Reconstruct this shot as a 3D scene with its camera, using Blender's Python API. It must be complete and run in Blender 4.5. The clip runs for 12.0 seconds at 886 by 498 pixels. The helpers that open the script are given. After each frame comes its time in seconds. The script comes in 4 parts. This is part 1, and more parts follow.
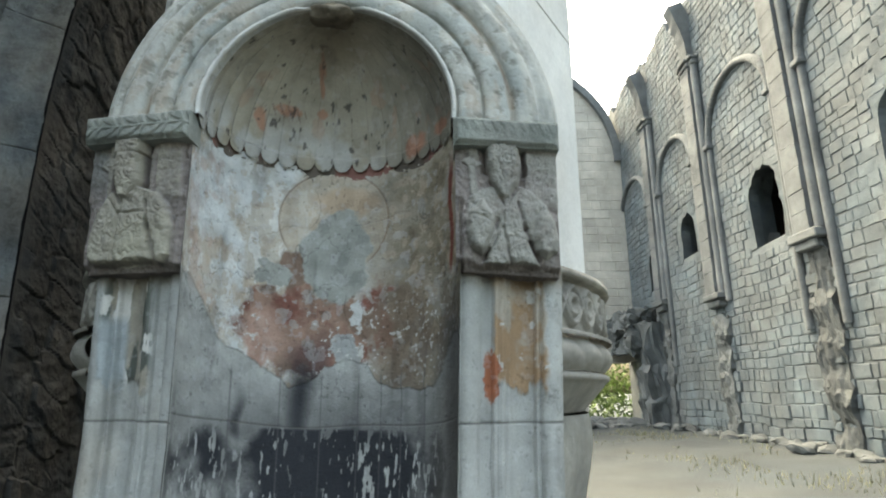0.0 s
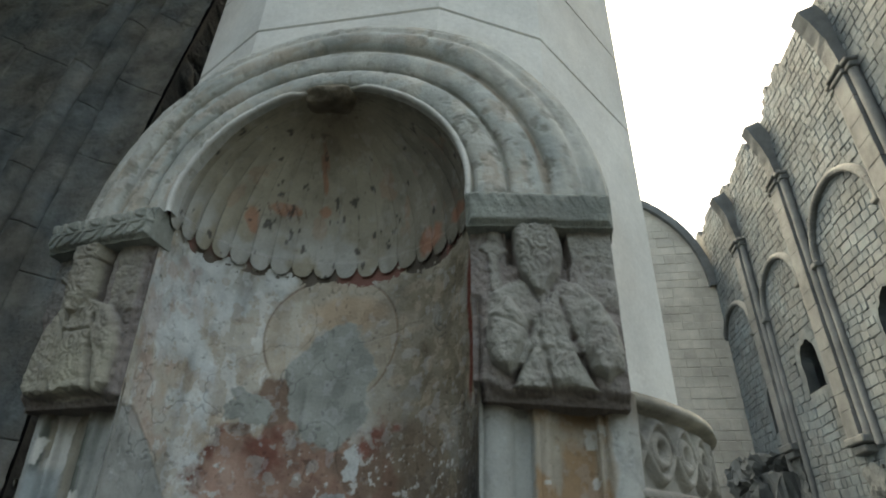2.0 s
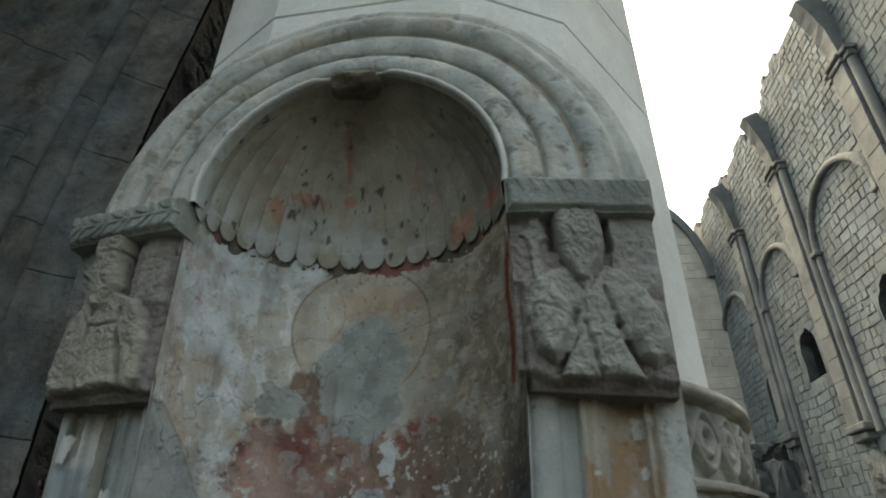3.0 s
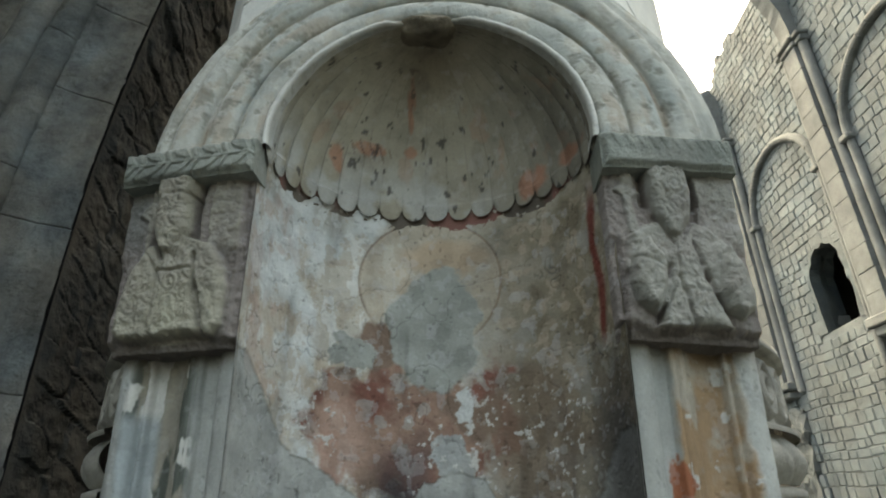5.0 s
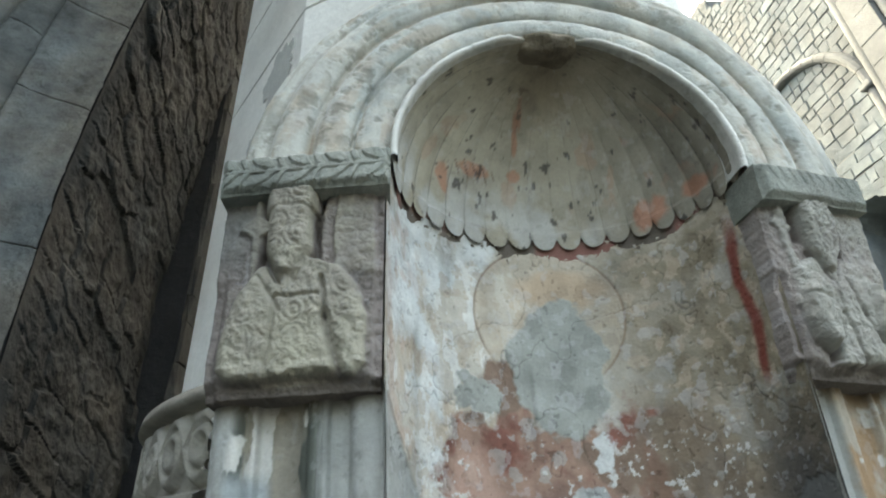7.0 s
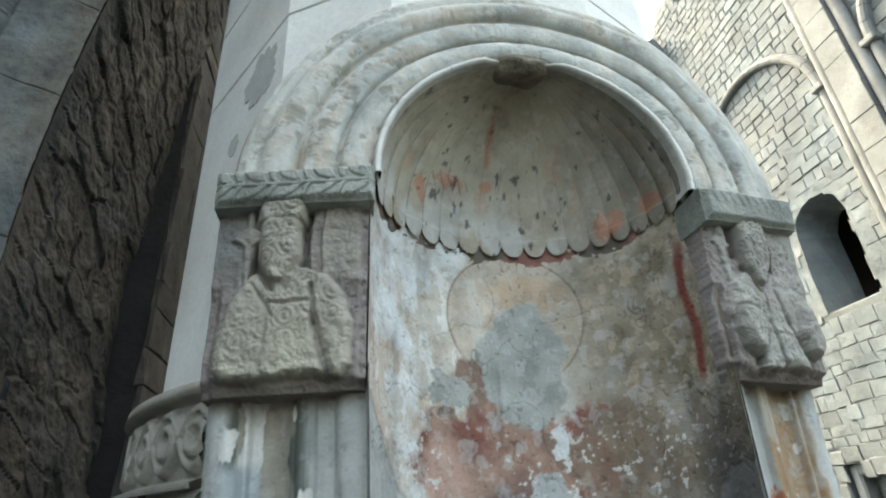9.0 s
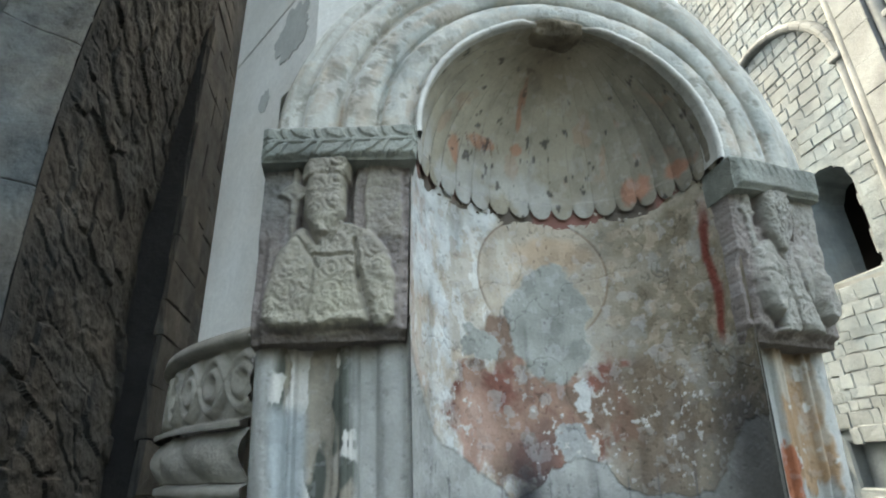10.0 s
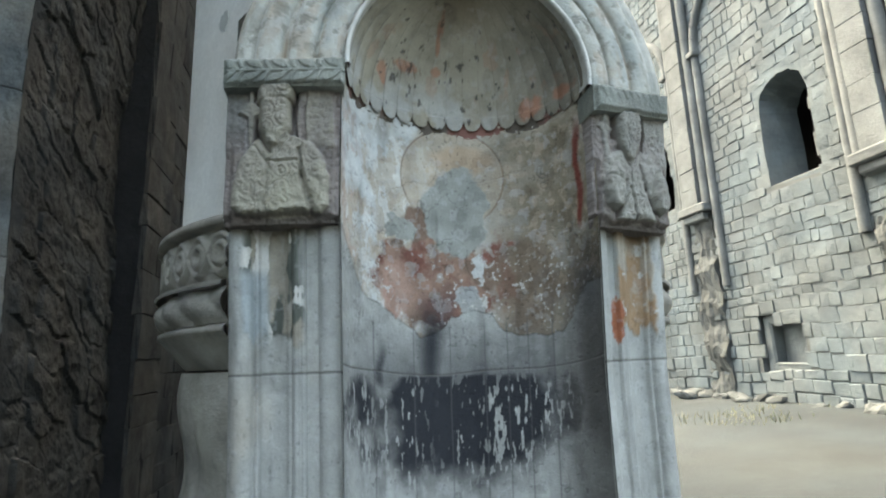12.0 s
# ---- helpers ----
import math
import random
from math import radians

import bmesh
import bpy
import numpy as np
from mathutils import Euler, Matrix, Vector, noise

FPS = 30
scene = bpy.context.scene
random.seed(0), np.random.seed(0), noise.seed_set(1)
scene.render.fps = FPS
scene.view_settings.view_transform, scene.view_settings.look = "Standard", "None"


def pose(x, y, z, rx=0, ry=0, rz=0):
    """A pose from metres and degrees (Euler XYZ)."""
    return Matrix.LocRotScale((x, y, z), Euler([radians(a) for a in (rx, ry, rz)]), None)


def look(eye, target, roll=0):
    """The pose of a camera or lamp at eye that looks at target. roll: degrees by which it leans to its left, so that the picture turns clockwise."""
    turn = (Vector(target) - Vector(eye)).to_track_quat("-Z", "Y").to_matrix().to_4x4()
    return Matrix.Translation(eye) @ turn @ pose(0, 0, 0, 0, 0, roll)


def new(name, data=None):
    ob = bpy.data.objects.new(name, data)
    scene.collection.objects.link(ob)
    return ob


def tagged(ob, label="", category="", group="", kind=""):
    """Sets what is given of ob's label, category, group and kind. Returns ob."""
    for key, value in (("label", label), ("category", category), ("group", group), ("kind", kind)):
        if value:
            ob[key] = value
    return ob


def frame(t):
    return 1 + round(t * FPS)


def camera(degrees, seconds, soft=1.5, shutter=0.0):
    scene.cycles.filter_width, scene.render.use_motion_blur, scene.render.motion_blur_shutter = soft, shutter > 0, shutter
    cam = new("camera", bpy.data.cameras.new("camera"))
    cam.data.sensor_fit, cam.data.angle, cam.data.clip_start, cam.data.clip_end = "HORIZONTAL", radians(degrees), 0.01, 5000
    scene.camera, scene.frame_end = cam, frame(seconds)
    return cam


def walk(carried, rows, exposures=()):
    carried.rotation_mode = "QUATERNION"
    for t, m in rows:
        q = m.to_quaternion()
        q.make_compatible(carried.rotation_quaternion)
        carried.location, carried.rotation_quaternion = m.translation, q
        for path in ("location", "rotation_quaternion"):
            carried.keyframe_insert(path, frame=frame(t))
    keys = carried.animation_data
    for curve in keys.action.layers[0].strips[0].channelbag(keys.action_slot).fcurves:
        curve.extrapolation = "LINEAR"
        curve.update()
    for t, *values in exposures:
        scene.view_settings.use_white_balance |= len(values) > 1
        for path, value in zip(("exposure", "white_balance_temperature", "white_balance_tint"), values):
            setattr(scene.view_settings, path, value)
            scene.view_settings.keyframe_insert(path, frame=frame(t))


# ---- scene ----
cam = camera(78.56, 12.0, soft=2.0)
PATH = [
    (0, (0.509, -1.979, 1.600), (0.484, -0.047, 2.113), 0.24),
    (0.5, (0.583, -1.732, 1.633), (0.513, 0.131, 2.357), 0.75),
    (1, (0.688, -1.496, 1.680), (0.436, 0.278, 2.567), 2.02),
    (1.5, (0.739, -1.410, 1.697), (0.424, 0.325, 2.640), 2.05),
    (2, (0.715, -1.381, 1.700), (0.391, 0.336, 2.674), 1.99),
    (2.5, (0.650, -1.364, 1.703), (0.326, 0.346, 2.688), 1.80),
    (3, (0.581, -1.353, 1.699), (0.271, 0.375, 2.657), 0.99),
    (4.8, (0.217, -1.372, 1.660), (0.106, 0.429, 2.522), -0.39),
    (5, (0.139, -1.386, 1.657), (0.022, 0.423, 2.502), -0.21),
    (5.5, (-0.149, -1.346, 1.635), (-0.258, 0.459, 2.491), -1.01),
    (6, (-0.352, -1.222, 1.647), (-0.453, 0.540, 2.588), -3.12),
    (6.5, (-0.487, -1.165, 1.694), (-0.470, 0.562, 2.675), -2.95),
    (7, (-0.536, -1.213, 1.724), (-0.346, 0.506, 2.670), -3.05),
    (7.2, (-0.534, -1.241, 1.714), (-0.291, 0.474, 2.660), -3.1),
    (8.8, (-0.564, -1.371, 1.735), (-0.239, 0.390, 2.626), -3.58),
    (9, (-0.590, -1.378, 1.735), (-0.271, 0.383, 2.628), -3.66),
    (9.5, (-0.658, -1.394, 1.736), (-0.350, 0.386, 2.594), -3.17),
    (10, (-0.712, -1.410, 1.703), (-0.391, 0.409, 2.471), -1.97),
    (10.5, (-0.617, -1.528, 1.669), (-0.302, 0.315, 2.380), -0.80),
    (11, (-0.447, -1.683, 1.618), (-0.096, 0.180, 2.252), -0.36),
    (11.5, (-0.418, -1.833, 1.570), (-0.059, 0.069, 2.075), -0.97),
    (12, (-0.584, -1.997, 1.514), (-0.181, -0.080, 1.918), -2.15),
]
EXPOSURES = [(0, 3.27, 7700, -1), (0.5, 3.14, 7900, -1), (1.0, 2.84, 8000, -1), (1.5, 2.6, 8100, -1), (3.2, 2.36, 8150, -1), (4.8, 2.87, 8500, -1), (5.5, 3.27, 8500, -1), (6.5, 3.74, 8150, 0), (9.5, 3.7, 7750, 0), (12, 3.52, 7450, 0)]
walk(cam, [(t, look(e, g, r)) for t, e, g, r in PATH], EXPOSURES)

# ---- light ----
SUN_EL, SUN_AZ = 60.0, -22.0
world = bpy.data.worlds.new("sky")
scene.world = world
world.use_nodes = True
wn = world.node_tree.nodes
sky = wn.new("ShaderNodeTexSky")
sky.sky_type = "NISHITA"
sky.sun_disc = False
sky.sun_elevation, sky.sun_rotation = radians(SUN_EL), radians(SUN_AZ)
sky.air_density, sky.dust_density, sky.ozone_density = 1.0, 10.0, 1.0
wn["Background"].inputs["Strength"].default_value = 0.15
world.node_tree.links.new(sky.outputs[0], wn["Background"].inputs["Color"])
sun = new("sun", bpy.data.lights.new("sun", "SUN"))
sun.data.energy, sun.data.angle, sun.data.color = 0.08, radians(18), (1.0, 0.96, 0.9)
sun_dir = Vector((math.sin(radians(SUN_AZ)) * math.cos(radians(SUN_EL)), math.cos(radians(SUN_AZ)) * math.cos(radians(SUN_EL)), math.sin(radians(SUN_EL))))
sun.matrix_world = look(sun_dir * 40, (0, 0, 0))


# ---- noise for paint and relief ----
def hash3(i, j, k):
    n = (i * 374761393 + j * 668265263 + k * 1274126177) & 0x7FFFFFFF
    n = ((n ^ (n >> 13)) * 1274126177) & 0x7FFFFFFF
    return ((n ^ (n >> 16)) & 0xFFFF) / 65535.0


def vnoise(p):
    """Smooth value noise, 0 to 1, at rows of points."""
    p = np.asarray(p, float)
    b = np.floor(p).astype(np.int64)
    f = p - b
    f = f * f * (3 - 2 * f)
    out = np.zeros(len(p))
    for dx in (0, 1):
        for dy in (0, 1):
            for dz in (0, 1):
                w = (f[:, 0] if dx else 1 - f[:, 0]) * (f[:, 1] if dy else 1 - f[:, 1]) * (f[:, 2] if dz else 1 - f[:, 2])
                out += w * hash3(b[:, 0] + dx, b[:, 1] + dy, b[:, 2] + dz)
    return out


def fbm(p, scale, octaves=4, seed=0.0, stretch=(1, 1, 1)):
    p = np.asarray(p, float) * np.array(stretch) * scale + seed * 17.31
    total, amp, norm = 0.0, 1.0, 0.0
    for _ in range(octaves):
        total = total + amp * vnoise(p)
        norm += amp
        amp *= 0.5
        p = p * 2.03 + 5.7
    return total / norm


def cracks(p, scale, seed, width, stretch=(1, 1, 1)):
    """Thin wandering lines."""
    return np.exp(-((fbm(p, scale, 5, seed, stretch) - 0.5) / width) ** 2)


def weathered(p, c, seed, amount=1.0):
    """Stains, drips, scabs and cracks at several sizes over a painted surface."""
    c = c * (1 + amount * 0.5 * (fbm(p, 2.2, 5, seed + 0.1) - 0.5))[:, None]
    c = c * (1 + amount * 0.55 * (fbm(p, 16, 4, seed + 0.2) - 0.5))[:, None]
    c = c * (1 - amount * 0.3 * step(0.58, 0.72, fbm(p, 10, 4, seed + 0.3, (1, 1, 0.15))))[:, None]
    scab = step(0.62, 0.64, fbm(p, 12, 5, seed + 0.4))
    c = c * (1 - amount * 0.14 * scab)[:, None]
    pale = step(0.62, 0.65, fbm(p, 30, 5, seed + 0.5))
    c = c + (0.52 - c) * (amount * 0.24 * pale)[:, None]
    pit = step(0.71, 0.76, fbm(p, 55, 3, seed + 0.6))
    c = c * (1 - amount * 0.28 * pit)[:, None]
    line = cracks(p, 3.5, seed + 0.7, 0.0035) * step(0.45, 0.6, fbm(p, 2.5, 3, seed + 0.8))
    c = c * (1 - amount * 0.4 * line)[:, None]
    return c, -0.0025 * pit - 0.003 * line + 0.0015 * pale - 0.001 * scab


def step(a, b, v):
    s = np.clip((v - a) / (b - a), 0, 1)
    return s * s * (3 - 2 * s)


# ---- materials ----
def material(name, color, rough=0.9, dark=0.6, light=1.25, grain=60.0, broad=2.5, bump=0.3, paint=False, per_piece=0.0, tint=None, stretch=(1, 1, 1), island=False):
    """A dry mineral surface: broad stains, fine grain and relief."""
    m = bpy.data.materials.new(name)
    m.use_nodes = True
    nt = m.node_tree
    n, ln = nt.nodes, nt.links
    bsdf = n["Principled BSDF"]
    bsdf.inputs["Roughness"].default_value = rough
    bsdf.inputs["Specular IOR Level"].default_value = 0.2
    co = n.new("ShaderNodeTexCoord")
    mp = n.new("ShaderNodeMapping")
    mp.inputs["Scale"].default_value = stretch
    geo = n.new("ShaderNodeNewGeometry")
    ln.new(geo.outputs["Position"], mp.inputs["Vector"])
    n1 = n.new("ShaderNodeTexNoise")
    n1.inputs["Scale"].default_value, n1.inputs["Detail"].default_value, n1.inputs["Roughness"].default_value = broad, 6, 0.62
    n2 = n.new("ShaderNodeTexNoise")
    n2.inputs["Scale"].default_value, n2.inputs["Detail"].default_value, n2.inputs["Roughness"].default_value = grain, 5, 0.7
    for x in (n1, n2):
        ln.new(mp.outputs[0], x.inputs["Vector"])
    r1 = n.new("ShaderNodeMapRange")
    r1.inputs["From Min"].default_value, r1.inputs["From Max"].default_value = 0.3, 0.7
    r1.inputs["To Min"].default_value, r1.inputs["To Max"].default_value = 0.78 * dark, 0.78 * light
    ln.new(n1.outputs["Fac"], r1.inputs["Value"])
    r2 = n.new("ShaderNodeMapRange")
    r2.inputs["From Min"].default_value, r2.inputs["From Max"].default_value = 0.3, 0.7
    r2.inputs["To Min"].default_value, r2.inputs["To Max"].default_value = 0.92, 1.07
    ln.new(n2.outputs["Fac"], r2.inputs["Value"])
    mul = n.new("ShaderNodeMath")
    mul.operation = "MULTIPLY"
    ln.new(r1.outputs[0], mul.inputs[0])
    ln.new(r2.outputs[0], mul.inputs[1])
    val = mul.outputs[0]
    if per_piece:
        rnd = n.new("ShaderNodeMapRange")
        rnd.inputs["To Min"].default_value, rnd.inputs["To Max"].default_value = 1 - per_piece, 1 + per_piece
        if island:
            ln.new(geo.outputs["Random Per Island"], rnd.inputs["Value"])
        else:
            oi = n.new("ShaderNodeObjectInfo")
            ln.new(oi.outputs["Random"], rnd.inputs["Value"])
        m3 = n.new("ShaderNodeMath")
        m3.operation = "MULTIPLY"
        ln.new(val, m3.inputs[0])
        ln.new(rnd.outputs[0], m3.inputs[1])
        val = m3.outputs[0]
    vm = n.new("ShaderNodeVectorMath")
    vm.operation = "SCALE"
    if paint:
        at = n.new("ShaderNodeAttribute")
        at.attribute_name = "paint"
        ln.new(at.outputs["Color"], vm.inputs[0])
    elif tint:
        mix = n.new("ShaderNodeMix")
        mix.data_type = "RGBA"
        n3 = n.new("ShaderNodeTexNoise")
        n3.inputs["Scale"].default_value, n3.inputs["Detail"].default_value = broad * 0.6, 5
        ln.new(mp.outputs[0], n3.inputs["Vector"])
        r3 = n.new("ShaderNodeMapRange")
        r3.inputs["From Min"].default_value, r3.inputs["From Max"].default_value = 0.4, 0.62
        ln.new(n3.outputs["Fac"], r3.inputs["Value"])
        ln.new(r3.outputs[0], mix.inputs["Factor"])
        mix.inputs["A"].default_value, mix.inputs["B"].default_value = (*color, 1), (*tint, 1)
        ln.new(mix.outputs["Result"], vm.inputs[0])
    else:
        vm.inputs[0].default_value = color
    ln.new(val, vm.inputs["Scale"])
    ln.new(vm.outputs[0], bsdf.inputs["Base Color"])
    bp = n.new("ShaderNodeBump")
    bp.inputs["Strength"].default_value, bp.inputs["Distance"].default_value = bump, 0.02
    ln.new(n2.outputs["Fac"], bp.inputs["Height"])
    ln.new(bp.outputs[0], bsdf.inputs["Normal"])
    return m


M_PAINT = material("weathered_plaster", (0.5, 0.5, 0.48), grain=90, broad=5, dark=0.9, light=1.12, bump=0.25, paint=True)
M_STONE_PAINT = material("worn_relief_stone", (0.35, 0.33, 0.28), grain=55, broad=5, dark=0.8, light=1.15, bump=0.6, paint=True)
M_SHAFT = material("limewashed_stone", (0.78, 0.78, 0.73), grain=40, broad=1.8, dark=0.8, light=1.08, bump=0.2, tint=(0.76, 0.73, 0.66))
M_BOSS = material("brown_broken_stone", (0.26, 0.225, 0.17), grain=40, broad=9, bump=0.7, dark=0.5, tint=(0.16, 0.13, 0.095))
M_PATCH = material("bared_grey_render", (0.50, 0.51, 0.475), grain=50, broad=6, bump=0.3, dark=0.85, light=1.08)
M_CARVED = material("carved_grey_stone", (0.33, 0.31, 0.27), grain=45, broad=4, bump=0.6, tint=(0.4, 0.38, 0.32))
M_IMPOST = material("lichen_grey_stone", (0.26, 0.28, 0.25), grain=50, broad=6, bump=0.6, tint=(0.36, 0.37, 0.33))
M_ASHLAR = material("pale_ashlar", (0.153, 0.174, 0.181), grain=12, broad=1.1, bump=1.0, dark=0.62, light=1.2, per_piece=0.10, tint=(0.138, 0.17, 0.187))
M_ASHLAR_J = material("pale_ashlar_joined", (0.153, 0.174, 0.181), grain=12, broad=1.1, bump=1.0, dark=0.62, light=1.2, per_piece=0.10, tint=(0.138, 0.17, 0.187), island=True)
M_MORTAR = material("dusty_mortar", (0.13, 0.142, 0.143), grain=20, broad=1.0, bump=0.5)
M_DRESSED = material("dressed_stone", (0.182, 0.197, 0.20), grain=18, broad=1.2, bump=0.6, dark=0.62, light=1.2, tint=(0.15, 0.164, 0.168))
M_CREAM = material("cream_ashlar", (0.60, 0.58, 0.51), grain=14, broad=0.9, bump=0.6, dark=0.75, light=1.15, per_piece=0.08, tint=(0.52, 0.50, 0.44), island=True)
# near-black colours put the covered aisle's deep shade into the stone
M_SHADE = material("shade_dark_stone", (0.046, 0.048, 0.047), grain=16, broad=2.6, dark=0.45, light=1.5, bump=0.9, per_piece=0.16, tint=(0.066, 0.062, 0.055))
M_SHADE_CORE = material("shade_dark_core", (0.032, 0.032, 0.032), grain=16, broad=1.2, bump=0.6)
M_GREY = material("grey_ashlar", (0.155, 0.168, 0.165), grain=26, broad=3.0, bump=1.0, dark=0.42, light=1.35, per_piece=0.06, tint=(0.20, 0.187, 0.16))
M_EARTH = material("dry_trodden_earth", (0.038, 0.048, 0.055), grain=22, broad=0.7, bump=0.8, dark=0.7, light=1.2, tint=(0.045, 0.053, 0.056))
M_VAULT = material("dark_vault_stone", (0.1, 0.1, 0.095), grain=12, broad=0.8, bump=0.4)
M_RUBBLE = material("rubble_stone", (0.115, 0.126, 0.127), grain=15, broad=1.5, bump=0.8, per_piece=0.2)


def leaf_material(name, color):
    m = bpy.data.materials.new(name)
    m.use_nodes = True
    b = m.node_tree.nodes["Principled BSDF"]
    n = m.node_tree.nodes.new("ShaderNodeNewGeometry")
    r = m.node_tree.nodes.new("ShaderNodeValToRGB")
    r.color_ramp.elements[0].color = (*[c * 0.6 for c in color], 1)
    r.color_ramp.elements[1].color = (*[c * 1.5 for c in color], 1)
    m.node_tree.links.new(n.outputs["Random Per Island"], r.inputs["Fac"])
    m.node_tree.links.new(r.outputs[0], b.inputs["Base Color"])
    b.inputs["Roughness"].default_value = 0.7
    return m


M_GRASS = leaf_material("dry_grass", (0.15, 0.155, 0.095))
M_LEAF = leaf_material("sunlit_foliage", (0.1, 0.16, 0.04))


# ---- building helpers ----
def mesh_of(name, verts, faces, mat, smooth=False):
    me = bpy.data.meshes.new(name)
    me.from_pydata([tuple(v) for v in verts], [], faces)
    me.validate()
    me.materials.append(mat)
    if smooth:
        me.shade_smooth()
    return me


def part(name, me, parent=None, label="", m=None):
    ob = new(name, me)
    if parent is not None:
        ob.parent = parent
    if m is not None:
        ob.matrix_local = m
    if label:
        ob["label"] = label
    return ob


def thing(name, label, category, at=(0, 0, 0), group="", kind=""):
    ob = new(name)
    ob.location = at
    ob.empty_display_size = 0.1
    return tagged(ob, label, category, group, kind)


def grid_faces(nu, nv, closed=False):
    f = []
    for j in range(nv - 1):
        for i in range(nu if closed else nu - 1):
            a, b = j * nu + i, j * nu + (i + 1) % nu
            f.append((a, b, b + nu, a + nu))
    return f


def sheet(name, pts, nu, nv, mat, colors=None, closed=False, smooth=True, flip=False):
    """A grid of points (rows of nu, nv of them) as one mesh, with paint where colours are given."""
    f = grid_faces(nu, nv, closed)
    if flip:
        f = [q[::-1] for q in f]
    me = mesh_of(name, pts, f, mat, smooth)
    if colors is not None:
        at = me.color_attributes.new("paint", "FLOAT_COLOR", "POINT")
        at.data.foreach_set("color", np.c_[colors, np.ones(len(colors))].astype(np.float32).ravel())
    return me


def box(verts, faces, lo, hi, bevel=0.0, jitter=0.0):
    """Adds a box with chamfered edges to a list of verts and faces."""
    bm = bmesh.new()
    bmesh.ops.create_cube(bm, size=1.0)
    s = [h - l for l, h in zip(lo, hi)]
    for v in bm.verts:
        v.co = Vector([l + (c + 0.5) * d + random.uniform(-jitter, jitter) for l, c, d in zip(lo, v.co, s)])
    if bevel:
        bmesh.ops.bevel(bm, geom=bm.edges[:], offset=bevel, segments=1, affect="EDGES")
    k = len(verts)
    verts += [v.co.copy() for v in bm.verts]
    bm.verts.index_update()
    faces += [tuple(k + v.index for v in f.verts) for f in bm.faces]
    bm.free()


def box_mesh(name, lo, hi, mat, bevel=0.0, jitter=0.0):
    v, f = [], []
    box(v, f, lo, hi, bevel, jitter)
    return mesh_of(name, v, f, mat)


def block_mesh(name, w, d, h, mat, seed, cham=0.012, rough=0.006):
    """A hewn block: a back ring, a front ring and a raised uneven face. Front at -y, origin at its middle back."""
    rng = random.Random(seed)
    j = lambda s=rough: rng.uniform(-s, s)
    a, b = w / 2, h / 2
    ring = lambda x, z, y: [(sx * x + j(), y + j() * 0.5, sz * z + j()) for sx, sz in ((-1, -1), (1, -1), (1, 1), (-1, 1))]
    v = ring(a, b, 0) + ring(a, b, -d + cham) + ring(a - cham, b - cham, -d) + [(j(0.1 * w), -d - abs(j(0.012)), j(0.1 * h))]
    f = [(0, 1, 5, 4), (1, 2, 6, 5), (2, 3, 7, 6), (3, 0, 4, 7), (4, 5, 9, 8), (5, 6, 10, 9), (6, 7, 11, 10), (7, 4, 8, 11), (8, 9, 12), (9, 10, 12), (10, 11, 12), (11, 8, 12)]
    return mesh_of(name, v, f, mat)

# ---- ground ----
def ground_z(p):
    far = step(2.5, 7.0, p[:, 0])
    return (fbm(np.c_[p[:, 0], p[:, 1], 0 * p[:, 0]], 0.9, 4, 3) - 0.5) * (0.05 + 0.1 * far) + 0.42 * step(1.5, 8.5, p[:, 0])


gx = np.unique(np.r_[-3000, -300, -60, np.linspace(-14, 16, 121), 60, 300, 3000])
gy = np.unique(np.r_[-3000, -300, -60, np.linspace(-12, 34, 161), 80, 300, 3000])
GX, GY = np.meshgrid(gx, gy)
gp = np.c_[GX.ravel(), GY.ravel(), 0 * GX.ravel()]
near_g = (np.abs(gp[:, 0]) < 40) & (np.abs(gp[:, 1]) < 60)
gp[:, 2] = np.where(near_g, ground_z(gp), 0) - 0.02
ground = part("ground", sheet("ground", gp, len(gx), len(gy), M_EARTH))
tagged(ground, "dry trodden pale earth floor of the roofless nave", "ground", kind="structure")


# ---- the niche pier ----
R_N, Z_S, DEPTH = 0.535, 2.72, 0.52          # niche half width, springing, depth
Z_J = 1.525                                  # bed joint


def mixc(c, new_c, w):
    return c + (np.asarray(new_c) - c) * w[:, None]


def blob(p, cx, cz, rx, rz, soft=0.25, rag=0.5, scale=7.0, seed=1.0):
    """A ragged patch round (cx, cz): 1 inside, 0 outside."""
    d = np.hypot((p[:, 0] - cx) / rx, (p[:, 2] - cz) / rz)
    d = d + (fbm(p, scale, 5, seed) - 0.5) * 2 * rag
    return 1 - step(1 - soft, 1 + soft, d)


STONE = np.array((0.39, 0.395, 0.37))


